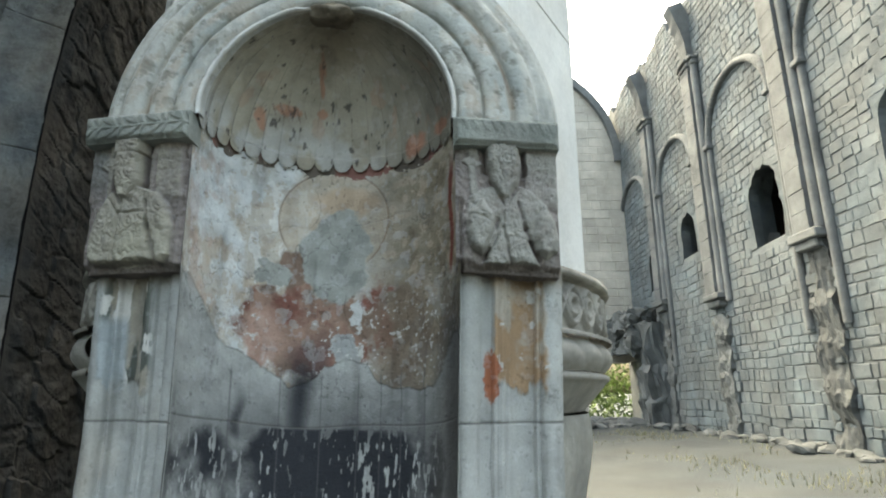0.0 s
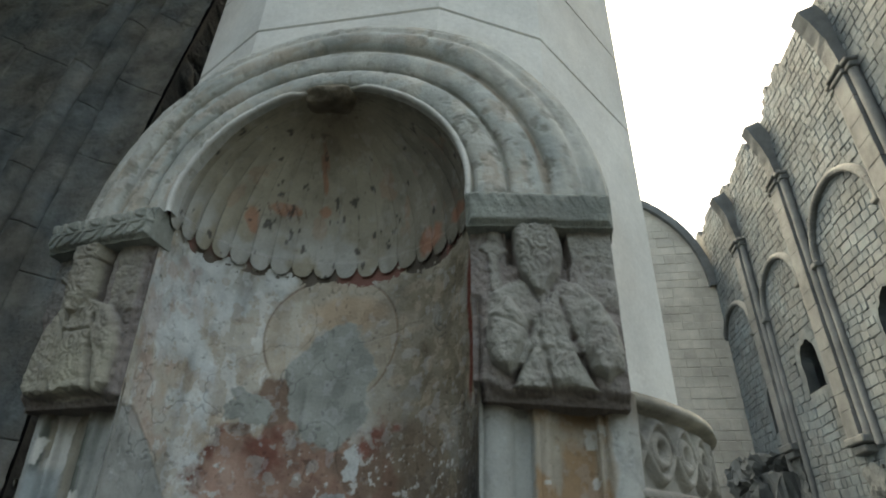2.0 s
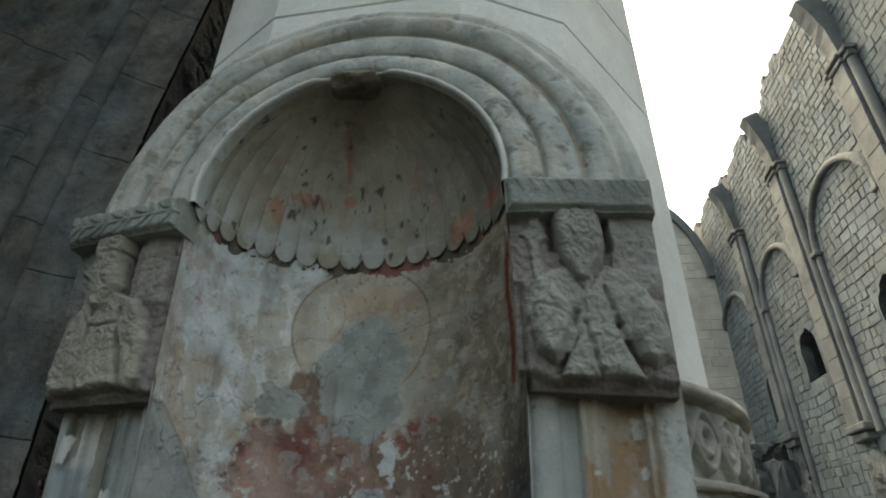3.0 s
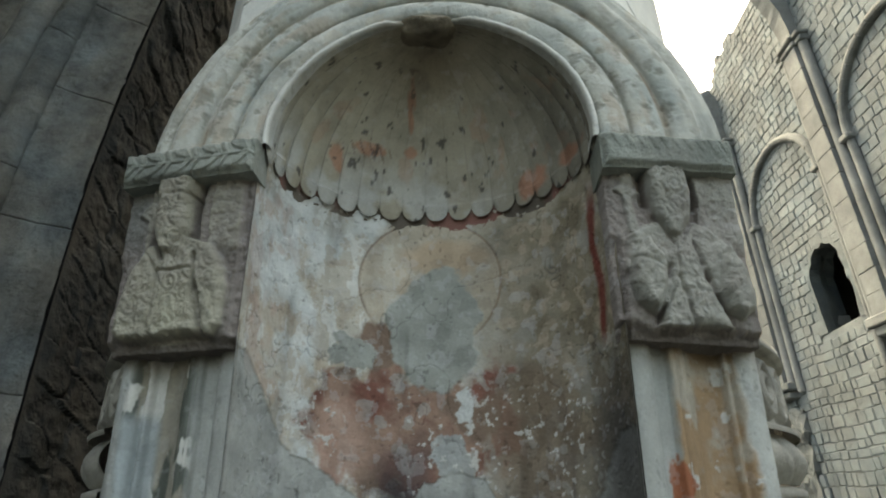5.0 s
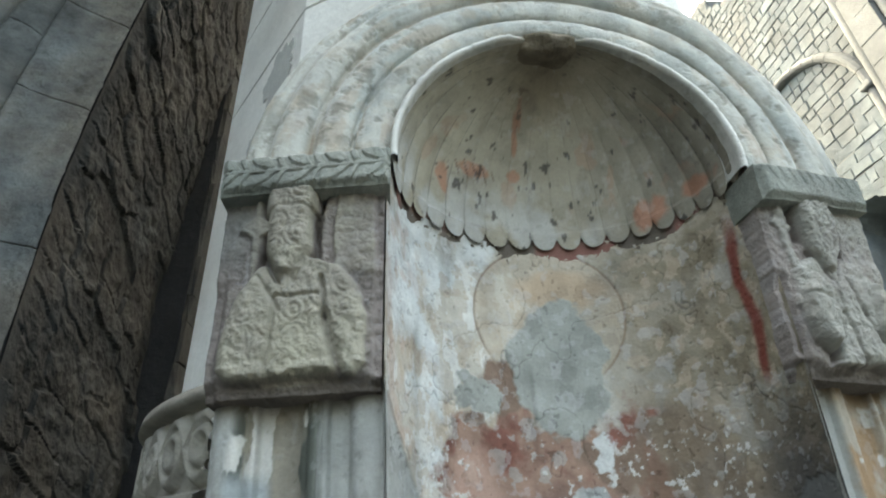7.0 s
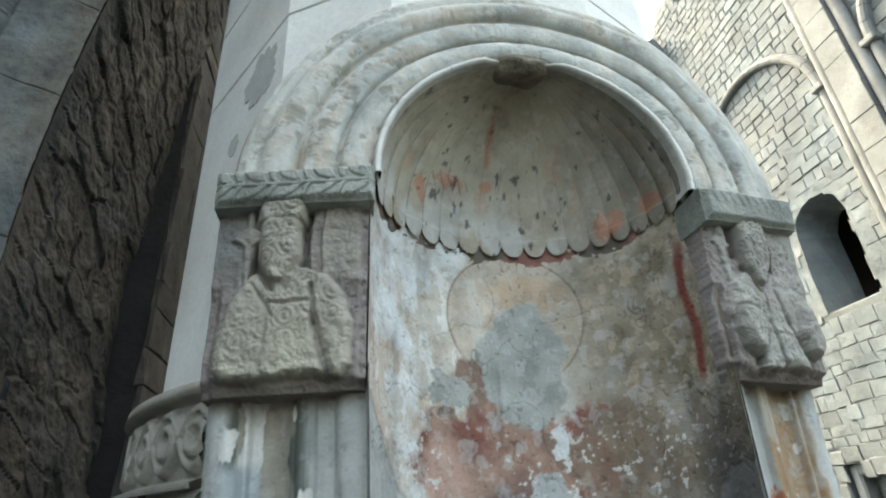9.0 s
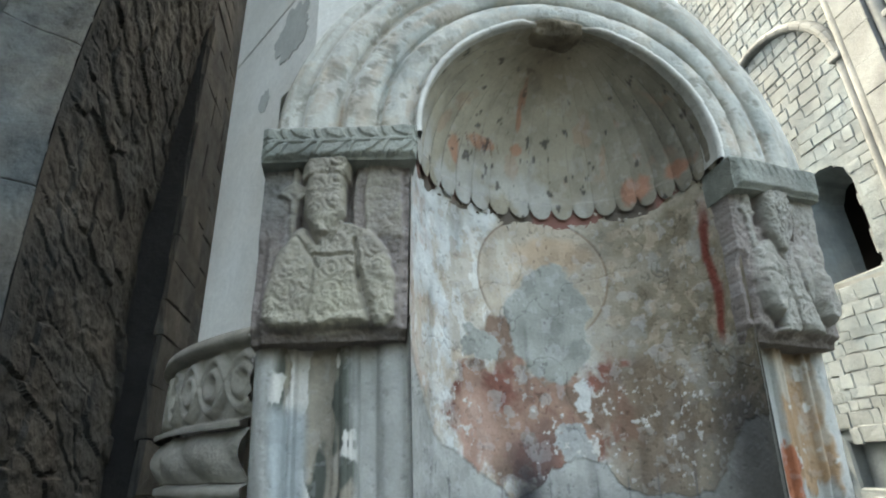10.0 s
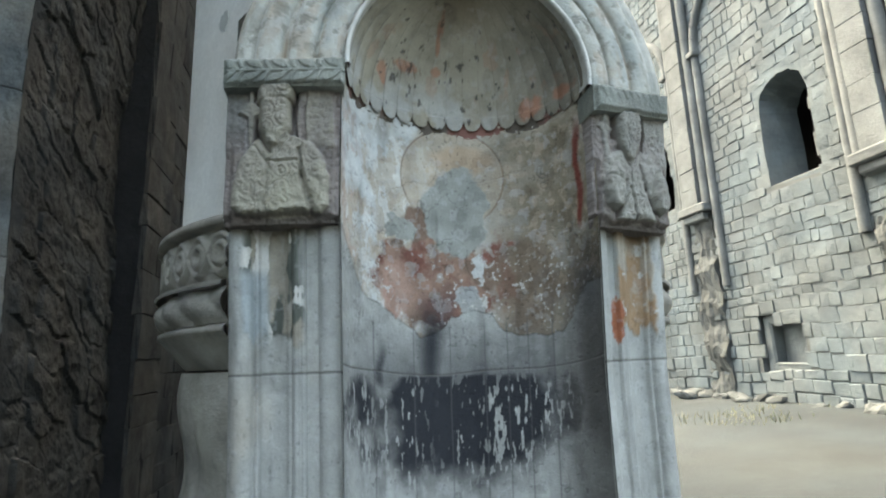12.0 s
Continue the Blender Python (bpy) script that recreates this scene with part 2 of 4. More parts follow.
def paint_niche(p):
    """Colours of the niche wall, and how proud its old plaster stands."""
    x, z = p[:, 0], p[:, 2]
    n = len(p)
    c = np.tile(STONE, (n, 1)) * (0.86 + 0.28 * fbm(p, 5, 4, 2, (1, 1, 0.25)))[:, None]
    streak = fbm(p, 14, 3, 9, (1, 1, 0.06))
    c *= (1 - 0.3 * step(0.55, 0.75, streak))[:, None]
    # plaster
    edge = np.interp(x, (-0.53, -0.45, -0.30, -0.185, -0.11, -0.04, 0.05, 0.145, 0.20, 0.265, 0.44, 0.515), (2.07, 1.85, 1.755, 1.69, 1.70, 1.783, 1.80, 1.779, 1.70, 1.668, 1.66, 1.86))
    edge = edge + (fbm(p, 9, 5, 4) - 0.5) * 0.09 + (fbm(p, 30, 3, 34) - 0.5) * 0.025
    pl = step(-0.004, 0.004, z - edge)
    base = np.tile((0.50, 0.465, 0.40), (n, 1))
    base = mixc(base, (0.60, 0.62, 0.60), step(0.46, 0.56, fbm(p, 6, 5, 5, (1, 1, 0.6))) * step(0.25, -0.2, x))
    base = mixc(base, (0.47, 0.38, 0.28), step(0.55, 0.66, fbm(p, 5, 5, 6)) * 0.7)
    # right half olive brown, darkened further in the colour as the shaded side
    shaded_olive = step(0.02, 0.34, x + (fbm(p, 4, 4, 7) - 0.5) * 0.35)
    base = mixc(base, (0.20, 0.168, 0.118), shaded_olive * (0.7 + 0.3 * step(0.35, 0.6, fbm(p, 8, 5, 8))))
    base = mixc(base, (0.33, 0.33, 0.31), shaded_olive * step(0.55, 0.68, fbm(p, 14, 5, 12)) * 0.45)
    base = mixc(base, (0.47, 0.30, 0.22), step(-0.42, -0.5, x) * step(0.52, 0.64, fbm(p, 9, 4, 13)) * 0.4)
    base = mixc(base, (0.33, 0.30, 0.24), step(2.52, 2.62, z) * step(0.42, 0.6, fbm(p, 6, 4, 14)) * 0.6)
    scrap = step(0.56, 0.585, fbm(p, 26, 5, 40, (1, 1, 0.55)))
    base = mixc(base, (0.66, 0.67, 0.64), scrap * step(0.2, -0.15, x) * 0.6)
    base = mixc(base, (0.40, 0.33, 0.25), step(0.6, 0.63, fbm(p, 24, 5, 41)) * 0.5)
    # ring
    r = np.hypot(x + 0.022, z - 2.435)
    inside = step(0.25, 0.24, r)
    base = mixc(base, (0.42, 0.36, 0.28), inside * 0.6)
    base = mixc(base, (0.44, 0.33, 0.23), inside * blob(p, 0.02, 2.52, 0.16, 0.07, 0.3, 0.5, 9, 15) * 0.8)
    ring = np.exp(-((r - 0.246) / 0.004) ** 2) * step(2.22, 2.32, z + 0.2 * np.abs(x)) * step(0.3, 0.5, fbm(p, 9, 3, 35) + 0.1)
    base = mixc(base, (0.2, 0.14, 0.1), ring * 0.75)
    # red ground
    red = blob(p, -0.10, 1.93, 0.28, 0.21, 0.1, 0.55, 12, 16)
    red = np.maximum(red, blob(p, -0.185, 2.19, 0.075, 0.10, 0.14, 0.6, 14, 17))
    red = np.maximum(red, blob(p, 0.16, 1.98, 0.12, 0.15, 0.18, 0.7, 15, 36))
    red = red * (1 - blob(p, 0.05, 1.83, 0.06, 0.09, 0.08, 1.0, 24, 37))
    base = mixc(base, (0.31, 0.325, 0.32), blob(p, 0.05, 1.83, 0.09, 0.12, 0.3, 0.8, 18, 42) * 0.8)
    rc = np.tile((0.20, 0.09, 0.068), (n, 1)) * (0.35 + 1.3 * fbm(p, 14, 5, 18))[:, None]
    rc = mixc(rc, (0.36, 0.25, 0.19), step(0.42, 0.62, fbm(p, 9, 5, 19)) * 0.7)
    rc = mixc(rc, (0.36, 0.35, 0.32), step(0.57, 0.60, fbm(p, 22, 5, 32)) * 0.6)
    rc = mixc(rc, (0.2, 0.14, 0.105), step(0.54, 0.62, fbm(p, 6, 4, 20)))
    rc = mixc(rc, (0.46, 0.31, 0.245), blob(p, -0.30, 1.87, 0.10, 0.12, 0.4, 0.5, 9, 38) * 0.8)
    rc = mixc(rc, (0.10, 0.07, 0.065), blob(p, -0.10, 1.79, 0.10, 0.11, 0.4, 0.6, 10, 39) * 0.75)
    base = base * (1 - red)[:, None] + rc * red[:, None]
    # repair mortar
    mort = blob(p, 0.0, 2.285, 0.16, 0.21, 0.04, 0.34, 11, 21)
    mort = np.maximum(mort, blob(p, -0.27, 2.165, 0.075, 0.055, 0.08, 0.9, 18, 22))
    mc = np.tile((0.315, 0.325, 0.295), (n, 1)) * (0.9 + 0.2 * fbm(p, 12, 3, 23))[:, None]
    base = mixc(base, (0.19, 0.14, 0.10), blob(p, 0.3, 1.9, 0.16, 0.22, 0.4, 0.5, 8, 43) * 0.7)
    base = base * (1 - mort)[:, None] + mc * mort[:, None]
    # chips
    chip = step(0.66, 0.70, fbm(p, 60, 3, 24)) * step(1.6, 1.75, z)
    base = mixc(base, (0.54, 0.52, 0.48), chip * 0.9 * (1 - mort) * step(2.15, 1.95, z) * step(0.34, 0.5, fbm(p, 6, 3, 33)))
    base = mixc(base, (0.52, 0.53, 0.51), blob(p, 0.10, 2.0, 0.03, 0.055, 0.15, 1.1, 32, 25))
    c = c * (1 - pl)[:, None] + base * pl[:, None]
    c, fine = weathered(p, c, 200)
    # soot
    flake = step(0.40, 0.43, fbm(p, 80, 3, 26, (1, 1, 0.25)) + 0.45 * (fbm(p, 7, 3, 28) - 0.5) + 0.05)
    body = blob(p, -0.02, 1.33, 0.46, 0.25, 0.3, 0.6, 6, 27) * step(Z_J + 0.02, Z_J - 0.02, z)
    plume = np.exp(-((x + 0.13 + 0.015 * np.sin(z * 9)) / 0.08) ** 2) * step(1.84, 1.70, z) * step(1.0, 1.2, z)
    plume = np.maximum(plume, 0.9 * np.exp(-((x + 0.37 + 0.01 * np.sin(z * 30)) / 0.03) ** 2) * step(1.76, 1.56, z) * step(1.42, 1.5, z))
    plume = np.maximum(plume, 0.55 * np.exp(-((x - 0.0) / 0.09) ** 2) * step(1.74, 1.56, z) * step(1.2, 1.3, z))
    # dark upright strip down the right inner edge
    plume = np.maximum(plume, 0.85 * np.exp(-((x - 0.515) / 0.035) ** 2) * step(2.15, 1.85, z) * step(1.05, 1.3, z))
    soft = np.exp(-(x / 0.5) ** 4) * step(1.85, 1.45, z) * step(1.40, 1.5, z) * 0.72
    s = np.clip(np.maximum(np.maximum(body * (0.08 + 0.92 * flake), plume * 0.97), soft), 0, 1)
    c = mixc(c, (0.022, 0.024, 0.03), s * 0.97)
    c = mixc(c, (0.17, 0.035, 0.025), np.exp(-((x - 0.507 - 0.004 * np.sin(z * 20) - 0.008 * (fbm(p, 20, 3, 44) - 0.5)) / 0.008) ** 4) * step(2.08, 2.16, z) * step(2.66, 2.5, z) * 0.9)
    c = mixc(c, (0.40, 0.25, 0.2), step(-0.49, -0.52, x) * step(1.95, 2.1, z) * step(0.5, 0.6, fbm(p, 16, 4, 31, (1, 1, 0.3))) * 0.3)
    # lower right darker, in upright streaks
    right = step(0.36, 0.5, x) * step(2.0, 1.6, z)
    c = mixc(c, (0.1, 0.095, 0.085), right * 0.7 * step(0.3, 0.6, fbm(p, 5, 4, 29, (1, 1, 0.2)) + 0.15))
    joint = np.exp(-((z - Z_J - 0.006 * np.sin(x * 11)) / 0.0035) ** 2)
    c = mixc(c, (0.13, 0.125, 0.115), joint * 0.8)
    for vx in (-0.40, -0.22, -0.05, 0.11, 0.21, 0.30, 0.40):
        c = mixc(c, (0.1, 0.1, 0.1), np.exp(-((x - vx) / 0.003) ** 2) * step(1.8, 1.7, z) * 0.6)
    relief = fine + pl * (0.006 + 0.003 * mort) + 0.012 * (fbm(p, 7, 5, 30) - 0.5) + 0.002 * chip - 0.004 * joint - 0.003 * ring * pl
    return c, relief


def niche_wall():
    nu, nv = 520, 700
    a = np.linspace(math.pi, 0, nu)
    zz = np.r_[np.linspace(0, 0.8, 20, endpoint=False), np.linspace(0.8, Z_S + 0.03, nv - 20)]
    A, Z = np.meshgrid(a, zz)
    p = np.c_[R_N * np.cos(A.ravel()), 0.04 + (DEPTH - 0.04) * np.sin(A.ravel()), Z.ravel()]
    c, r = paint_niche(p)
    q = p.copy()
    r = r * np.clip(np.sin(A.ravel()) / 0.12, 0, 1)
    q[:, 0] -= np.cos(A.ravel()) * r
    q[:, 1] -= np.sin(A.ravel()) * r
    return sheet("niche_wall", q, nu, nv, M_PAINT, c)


def paint_jamb(p):
    x, z = p[:, 0], p[:, 2]
    n = len(p)
    c = np.tile((0.43, 0.435, 0.405), (n, 1)) * (0.84 + 0.3 * fbm(p, 4, 4, 41, (1, 1, 0.3)))[:, None]
    c = mixc(c, (0.46, 0.43, 0.37), step(0.5, 0.62, fbm(p, 3, 4, 42, (1, 1, 0.4))) * step(1.7, 1.2, z))
    c = mixc(c, (0.2, 0.19, 0.18), step(0.6, 0.72, fbm(p, 16, 3, 43, (1, 1, 0.12))) * 0.3)
    L = step(0.0, -0.1, x)
    left = L * step(1.60, 1.64, z + (fbm(p, 14, 4, 44) - 0.5) * 0.22) * step(-0.66, -0.70, x + (fbm(p, 20, 3, 45, (1, 1, 0.3)) - 0.5) * 0.06) * step(-0.93, -0.89, x + (fbm(p, 20, 3, 48, (1, 1, 0.3)) - 0.5) * 0.06)
    lc = np.tile((0.38, 0.345, 0.28), (n, 1))
    lc = mixc(lc, (0.12, 0.13, 0.11), step(0.45, 0.49, fbm(p, 9, 4, 46, (1, 1, 0.4))))
    lc = mixc(lc, (0.74, 0.72, 0.66), step(0.525, 0.55, fbm(p, 15, 4, 47, (1, 1, 0.5))))
    lc = mixc(lc, (0.43, 0.47, 0.47), L * step(1.92, 1.86, z) * step(-0.80, -0.83, x))
    c = c * (1 - left)[:, None] + lc * left[:, None]
    R = step(0.0, 0.1, x)
    rt = R * step(1.62, 1.65, z + (fbm(p, 12, 4, 51, (2, 1, 0.5)) - 0.5) * 0.22) * step(0.655, 0.675, x + (fbm(p, 15, 3, 52) - 0.5) * 0.05) * step(0.90, 0.88, x + (fbm(p, 15, 3, 53) - 0.5) * 0.05) * step(2.12, 2.03, z + (fbm(p, 14, 4, 54) - 0.5) * 0.2)
    oc = np.tile((0.37, 0.25, 0.15), (n, 1)) * (0.7 + 0.6 * fbm(p, 8, 4, 55, (1, 1, 0.25)))[:, None]
    oc = mixc(oc, (0.42, 0.37, 0.30), step(0.52, 0.64, fbm(p, 7, 4, 56)))
    oc = mixc(oc, (0.55, 0.52, 0.47), step(0.66, 0.7, fbm(p, 22, 3, 57)))
    c = c * (1 - rt)[:, None] + oc * rt[:, None]
    rb = R * blob(p, 0.66, 1.65, 0.03, 0.10, 0.12, 0.9, 26, 58)
    c = mixc(c, (0.34, 0.13, 0.07), rb * (0.55 + 0.45 * step(0.45, 0.55, fbm(p, 30, 3, 59, (1, 1, 0.2)))))
    # brown under the blocks: a stain, with the blocks' shadow in its colour
    block_shade_stain = step(1.98, 2.10, z) * step(0.3, 0.6, fbm(p, 7, 4, 60) + 0.12)
    c = mixc(c, (0.14, 0.105, 0.07), block_shade_stain * 0.75)
    grime = step(1.25, 0.9, z) * step(0.62, 0.5, np.abs(x)) * step(0.35, 0.6, fbm(p, 10, 4, 61, (1, 1, 0.3)))
    c = mixc(c, (0.1, 0.1, 0.1), grime * 0.7)
    joint = np.exp(-((z - Z_J + 0.04) / 0.004) ** 2)
    c = mixc(c, (0.13, 0.125, 0.115), joint * 0.85)
    c, fine = weathered(p, c, 220, 0.65)
    relief = fine + 0.007 * (left + rt) + 0.007 * (fbm(p, 9, 4, 62) - 0.5) - 0.005 * joint
    return c, relief


def jamb(side):
    """Clustered colonnettes beside the niche: rolls and fillets in plan, curving back at the outer edge."""
    u = np.linspace(0, 1, 120)
    y = np.full(len(u), 0.12)
    for c0, w, d in ((0.10, 0.10, 0.05), (0.34, 0.035, 0.03), (0.40, 0.035, 0.03), (0.60, 0.13, -0.03), (0.74, 0.03, 0.022), (0.885, 0.115, 0.075)):
        t = np.clip(1 - ((u - c0) / w) ** 2, 0, 1)
        y = y - 0.7 * d * np.sqrt(t)
    x = R_N - 0.003 + u * (0.972 - R_N)
    y = y + 0.05 * u
    y[0] = 0.04
    y[1] = 0.06
    xx, yy = np.r_[x, 0.978, 0.983, 0.985, 0.98], np.r_[y, y[-1] + 0.05, y[-1] + 0.15, 0.6, 0.9]
    nu = len(xx)
    zz = np.r_[np.linspace(0, 0.8, 20, endpoint=False), np.linspace(0.8, 2.13, 330)]
    X, Z = np.meshgrid(xx, zz)
    Y = np.tile(yy, (len(zz), 1))
    p = np.c_[side * X.ravel(), Y.ravel(), Z.ravel()]
    c, r = paint_jamb(p)
    p[:, 1] -= r
    return sheet("jamb", p, nu, len(zz), M_PAINT, c, flip=side < 0)


def paint_shell(p, groove):
    n = len(p)
    x, z = p[:, 0], p[:, 2]
    c = np.tile((0.375, 0.34, 0.265), (n, 1)) * (0.78 + 0.4 * fbm(p, 5, 5, 71))[:, None]
    c = mixc(c, (0.45, 0.44, 0.40), step(2.95, 2.75, z) * step(0.4, 0.55, fbm(p, 8, 4, 72)) * step(0.3, 0.1, x))
    # right side of the shell darkened in the colour, as shade
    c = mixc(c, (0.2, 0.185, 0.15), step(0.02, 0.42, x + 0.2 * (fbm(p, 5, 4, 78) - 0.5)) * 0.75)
    c = mixc(c, (0.37, 0.2, 0.13), step(0.62, 0.66, fbm(p, 14, 4, 73, (1, 1, 0.6))) * step(3.1, 3.0, z) * step(2.78, 2.86, z) * 0.3)
    for cx, cz, rx, rz, seed in ((0.35, 2.745, 0.045, 0.05, 74), (-0.355, 2.87, 0.022, 0.05, 174), (-0.095, 2.935, 0.022, 0.02, 175), (-0.24, 2.925, 0.06, 0.018, 176), (-0.075, 3.11, 0.009, 0.045, 75), (-0.09, 3.05, 0.009, 0.05, 177), (0.46, 2.76, 0.03, 0.03, 178)):
        c = mixc(c, (0.40, 0.17, 0.10), blob(p, cx, cz, rx, rz, 0.3, 0.8, 22, seed) * 0.65)
    scratch = step(0.3, 0.15, np.abs(np.sin((x + 0.3 * (z - 2.9)) * 95))) * blob(p, -0.24, 2.92, 0.075, 0.03, 0.2, 0.5, 20, 179)
    c = mixc(c, (0.10, 0.06, 0.045), scratch * 0.8)
    c = mixc(c, (0.06, 0.055, 0.05), step(0.72, 0.75, fbm(p, 34, 3, 76, (1, 1, 0.5))) * 0.8)
    c = mixc(c, (0.08, 0.075, 0.06), groove * step(0.35, 0.55, fbm(p, 10, 3, 77)) * 0.7)
    c = mixc(c, (0.2, 0.165, 0.12), np.exp(-(x / 0.16) ** 2) * step(3.06, 3.14, z) * 0.8)
    return weathered(p, c, 240, 0.6)[0]


def conch():
    """A ribbed shell half dome whose lobes overhang the niche wall."""
    nu, nv = 361, 90
    lobes = 19
    a = np.linspace(math.pi, 0, nu)
    e = np.r_[np.linspace(-0.055, 0, 14), np.linspace(0.0, math.pi / 2 * 0.985, nv - 14)]
    A, E = np.meshgrid(a, e)
    A, E = A.ravel(), E.ravel()
    u = (math.pi - A) / math.pi * lobes
    ph = np.abs(u - np.floor(u) - 0.5) * 2                     # 0 at a lobe's middle, 1 at a groove
    fade = np.clip(np.cos(np.clip(E, 0, 2)), 0, 1)
    bulge = 0.008 * (1 - ph ** 4) * fade ** 2.5
    r = 0.512 + 0.005 * ph * fade - bulge * 0.7
    low = E < 0
    drop = np.where(low, 0.062 * (-E / 0.055) * np.sqrt(np.clip(1 - ph ** 2.2, 0, 1)), 0)
    tuck = np.where(low, 0.006 * (E / 0.055) ** 2, 0)
    r = r + tuck
    ce, se = np.cos(np.clip(E, 0, 2)), np.sin(np.clip(E, 0, 2))
    zr = 0.465
    p = np.c_[r * np.cos(A) * ce, 0.03 + (r / 0.522) * (DEPTH - 0.05) * np.sin(A) * ce, Z_S + zr * se - drop + 0.012]
    rough = (fbm(p, 9, 4, 78) - 0.5) * 0.012
    p[:, 0] -= np.cos(A) * ce * rough
    p[:, 1] -= np.sin(A) * ce * rough
    g = step(0.93, 1.0, ph)
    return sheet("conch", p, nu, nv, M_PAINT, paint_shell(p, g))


def shadow_lip():
    """The ragged underside between the lobes and the wall."""
    nu = 180
    a = np.linspace(math.pi, 0, nu)
    rows = []
    for r, z in ((0.529, Z_S + 0.01), (0.531, Z_S - 0.05), (0.536, Z_S - 0.085)):
        for t in a:
            k = noise.noise(Vector((t * 9, r * 7, 0))) * 0.02
            rows.append((r * math.cos(t), 0.03 + (r / 0.522) * (DEPTH - 0.045) * math.sin(t), z + k))
    p = np.array(rows)
    # dark base stands in for the lobes' shadow; red patches are paint
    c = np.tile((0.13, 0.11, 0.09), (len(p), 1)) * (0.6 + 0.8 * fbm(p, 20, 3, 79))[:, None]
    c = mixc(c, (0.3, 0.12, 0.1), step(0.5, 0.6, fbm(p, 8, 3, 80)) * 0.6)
    return sheet("shadow_lip", p, nu, 3, M_PAINT, c)


def archivolt():
    """Moulded arch round the shell: lip, coves and rolls, then the flank running back to the shaft."""
    prof = [(0.508, 0.10), (0.505, 0.012), (0.511, 0.0), (0.522, 0.0), (0.527, 0.014)]

    def swell(r0, r1, y, lift, n=9):                            # a flat band, gently rounded
        return [(r0 + (r1 - r0) * k / (n - 1), y - lift * math.sin(math.pi * k / (n - 1)) ** 0.6) for k in range(n)]

    prof += swell(0.532, 0.628, 0.036, 0.016) + [(0.634, 0.052), (0.642, 0.054)]
    prof += swell(0.648, 0.742, 0.042, 0.013) + [(0.75, 0.056), (0.768, 0.062)]
    prof += swell(0.776, 0.87, 0.05, 0.017) + [(0.877, 0.06), (0.888, 0.062), (0.915, 0.062), (0.945, 0.075), (0.962, 0.11), (0.968, 0.2), (0.97, 0.4), (0.965, 0.75)]
    fine_prof = []
    for (r0, y0), (r1, y1) in zip(prof[:-1], prof[1:]):
        k = max(1, int(math.hypot(r1 - r0, y1 - y0) / 0.006))
        fine_prof += [(r0 + (r1 - r0) * i / k, y0 + (y1 - y0) * i / k) for i in range(k)]
    prof = fine_prof + [prof[-1]]
    nv, na = len(prof), 460
    rows = []
    for r, y in prof:
        for t in np.linspace(math.pi + 0.06, -0.11, na):
            rows.append((r * math.cos(t), y, Z_S + 0.01 + r * 0.925 * math.sin(t)))
    p = np.array(rows)
    n = len(p)
    rr = np.hypot(p[:, 0], (p[:, 2] - Z_S - 0.01) / 0.925)
    q = np.c_[np.arctan2(p[:, 2] - Z_S, p[:, 0]) * 0.2, rr, p[:, 1]]     # stains run along the mouldings
    c = np.tile((0.50, 0.50, 0.45), (n, 1)) * (0.85 + 0.3 * fbm(q, 9, 5, 81))[:, None]
    c = mixc(c, (0.38, 0.42, 0.40), step(0.50, 0.60, fbm(q, 12, 5, 82)) * 0.5)
    c = mixc(c, (0.42, 0.34, 0.26), step(0.58, 0.66, fbm(q, 14, 5, 83)) * 0.5)
    c = mixc(c, (0.25, 0.24, 0.2), step(0.60, 0.66, fbm(q, 20, 5, 84)) * 0.4)
    c = mixc(c, (0.27, 0.315, 0.315), step(0.56, 0.60, fbm(p, 9, 5, 87)) * 0.25)
    c = mixc(c, (0.47, 0.38, 0.27), step(0.58, 0.62, fbm(p, 12, 5, 88)) * 0.25)
    c = mixc(c, (0.62, 0.62, 0.58), step(0.58, 0.60, fbm(p, 17, 5, 89)) * 0.3)
    flaw = step(0.60, 0.63, fbm(p, 30, 4, 90)) * step(0.45, 0.6, fbm(p, 4, 3, 91))
    c = mixc(c, (0.20, 0.19, 0.155), flaw * 0.55)
    groove_noise = step(0.36, 0.56, fbm(q, 26, 4, 86))
    # darker bands along the grooves, broken up by noise
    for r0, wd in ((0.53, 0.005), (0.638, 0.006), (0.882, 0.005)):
        c = mixc(c, (0.13, 0.125, 0.1), np.exp(-((rr - r0) / wd) ** 2) * groove_noise * 0.8)
    c = mixc(c, (0.26, 0.20, 0.14), np.exp(-((rr - 0.759) / 0.011) ** 2) * (0.4 + 0.6 * groove_noise) * 0.85)
    c = mixc(c, (0.72, 0.72, 0.68), np.exp(-((rr - 0.515) / 0.009) ** 4) * step(0.1, 0.13, np.abs(p[:, 0] - 0.01)) * 0.9)
    c = mixc(c, (0.23, 0.2, 0.15), np.exp(-(p[:, 0] / 0.13) ** 2) * step(0.545, 0.52, rr) * 0.9)
    c, fine = weathered(p, c, 260, 0.35)
    d = (fbm(p, 7, 4, 85) - 0.5) * 0.010 + (fbm(p, 35, 4, 92) - 0.5) * 0.003 + 0.003 * flaw - fine
    p[:, 1] += d
    broken = np.exp(-(p[:, 0] / 0.11) ** 4) * step(0.55, 0.53, rr) * step(2.9, 3.0, p[:, 2])
    p[:, 1] += broken * 0.03
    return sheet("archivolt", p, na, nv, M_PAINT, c)


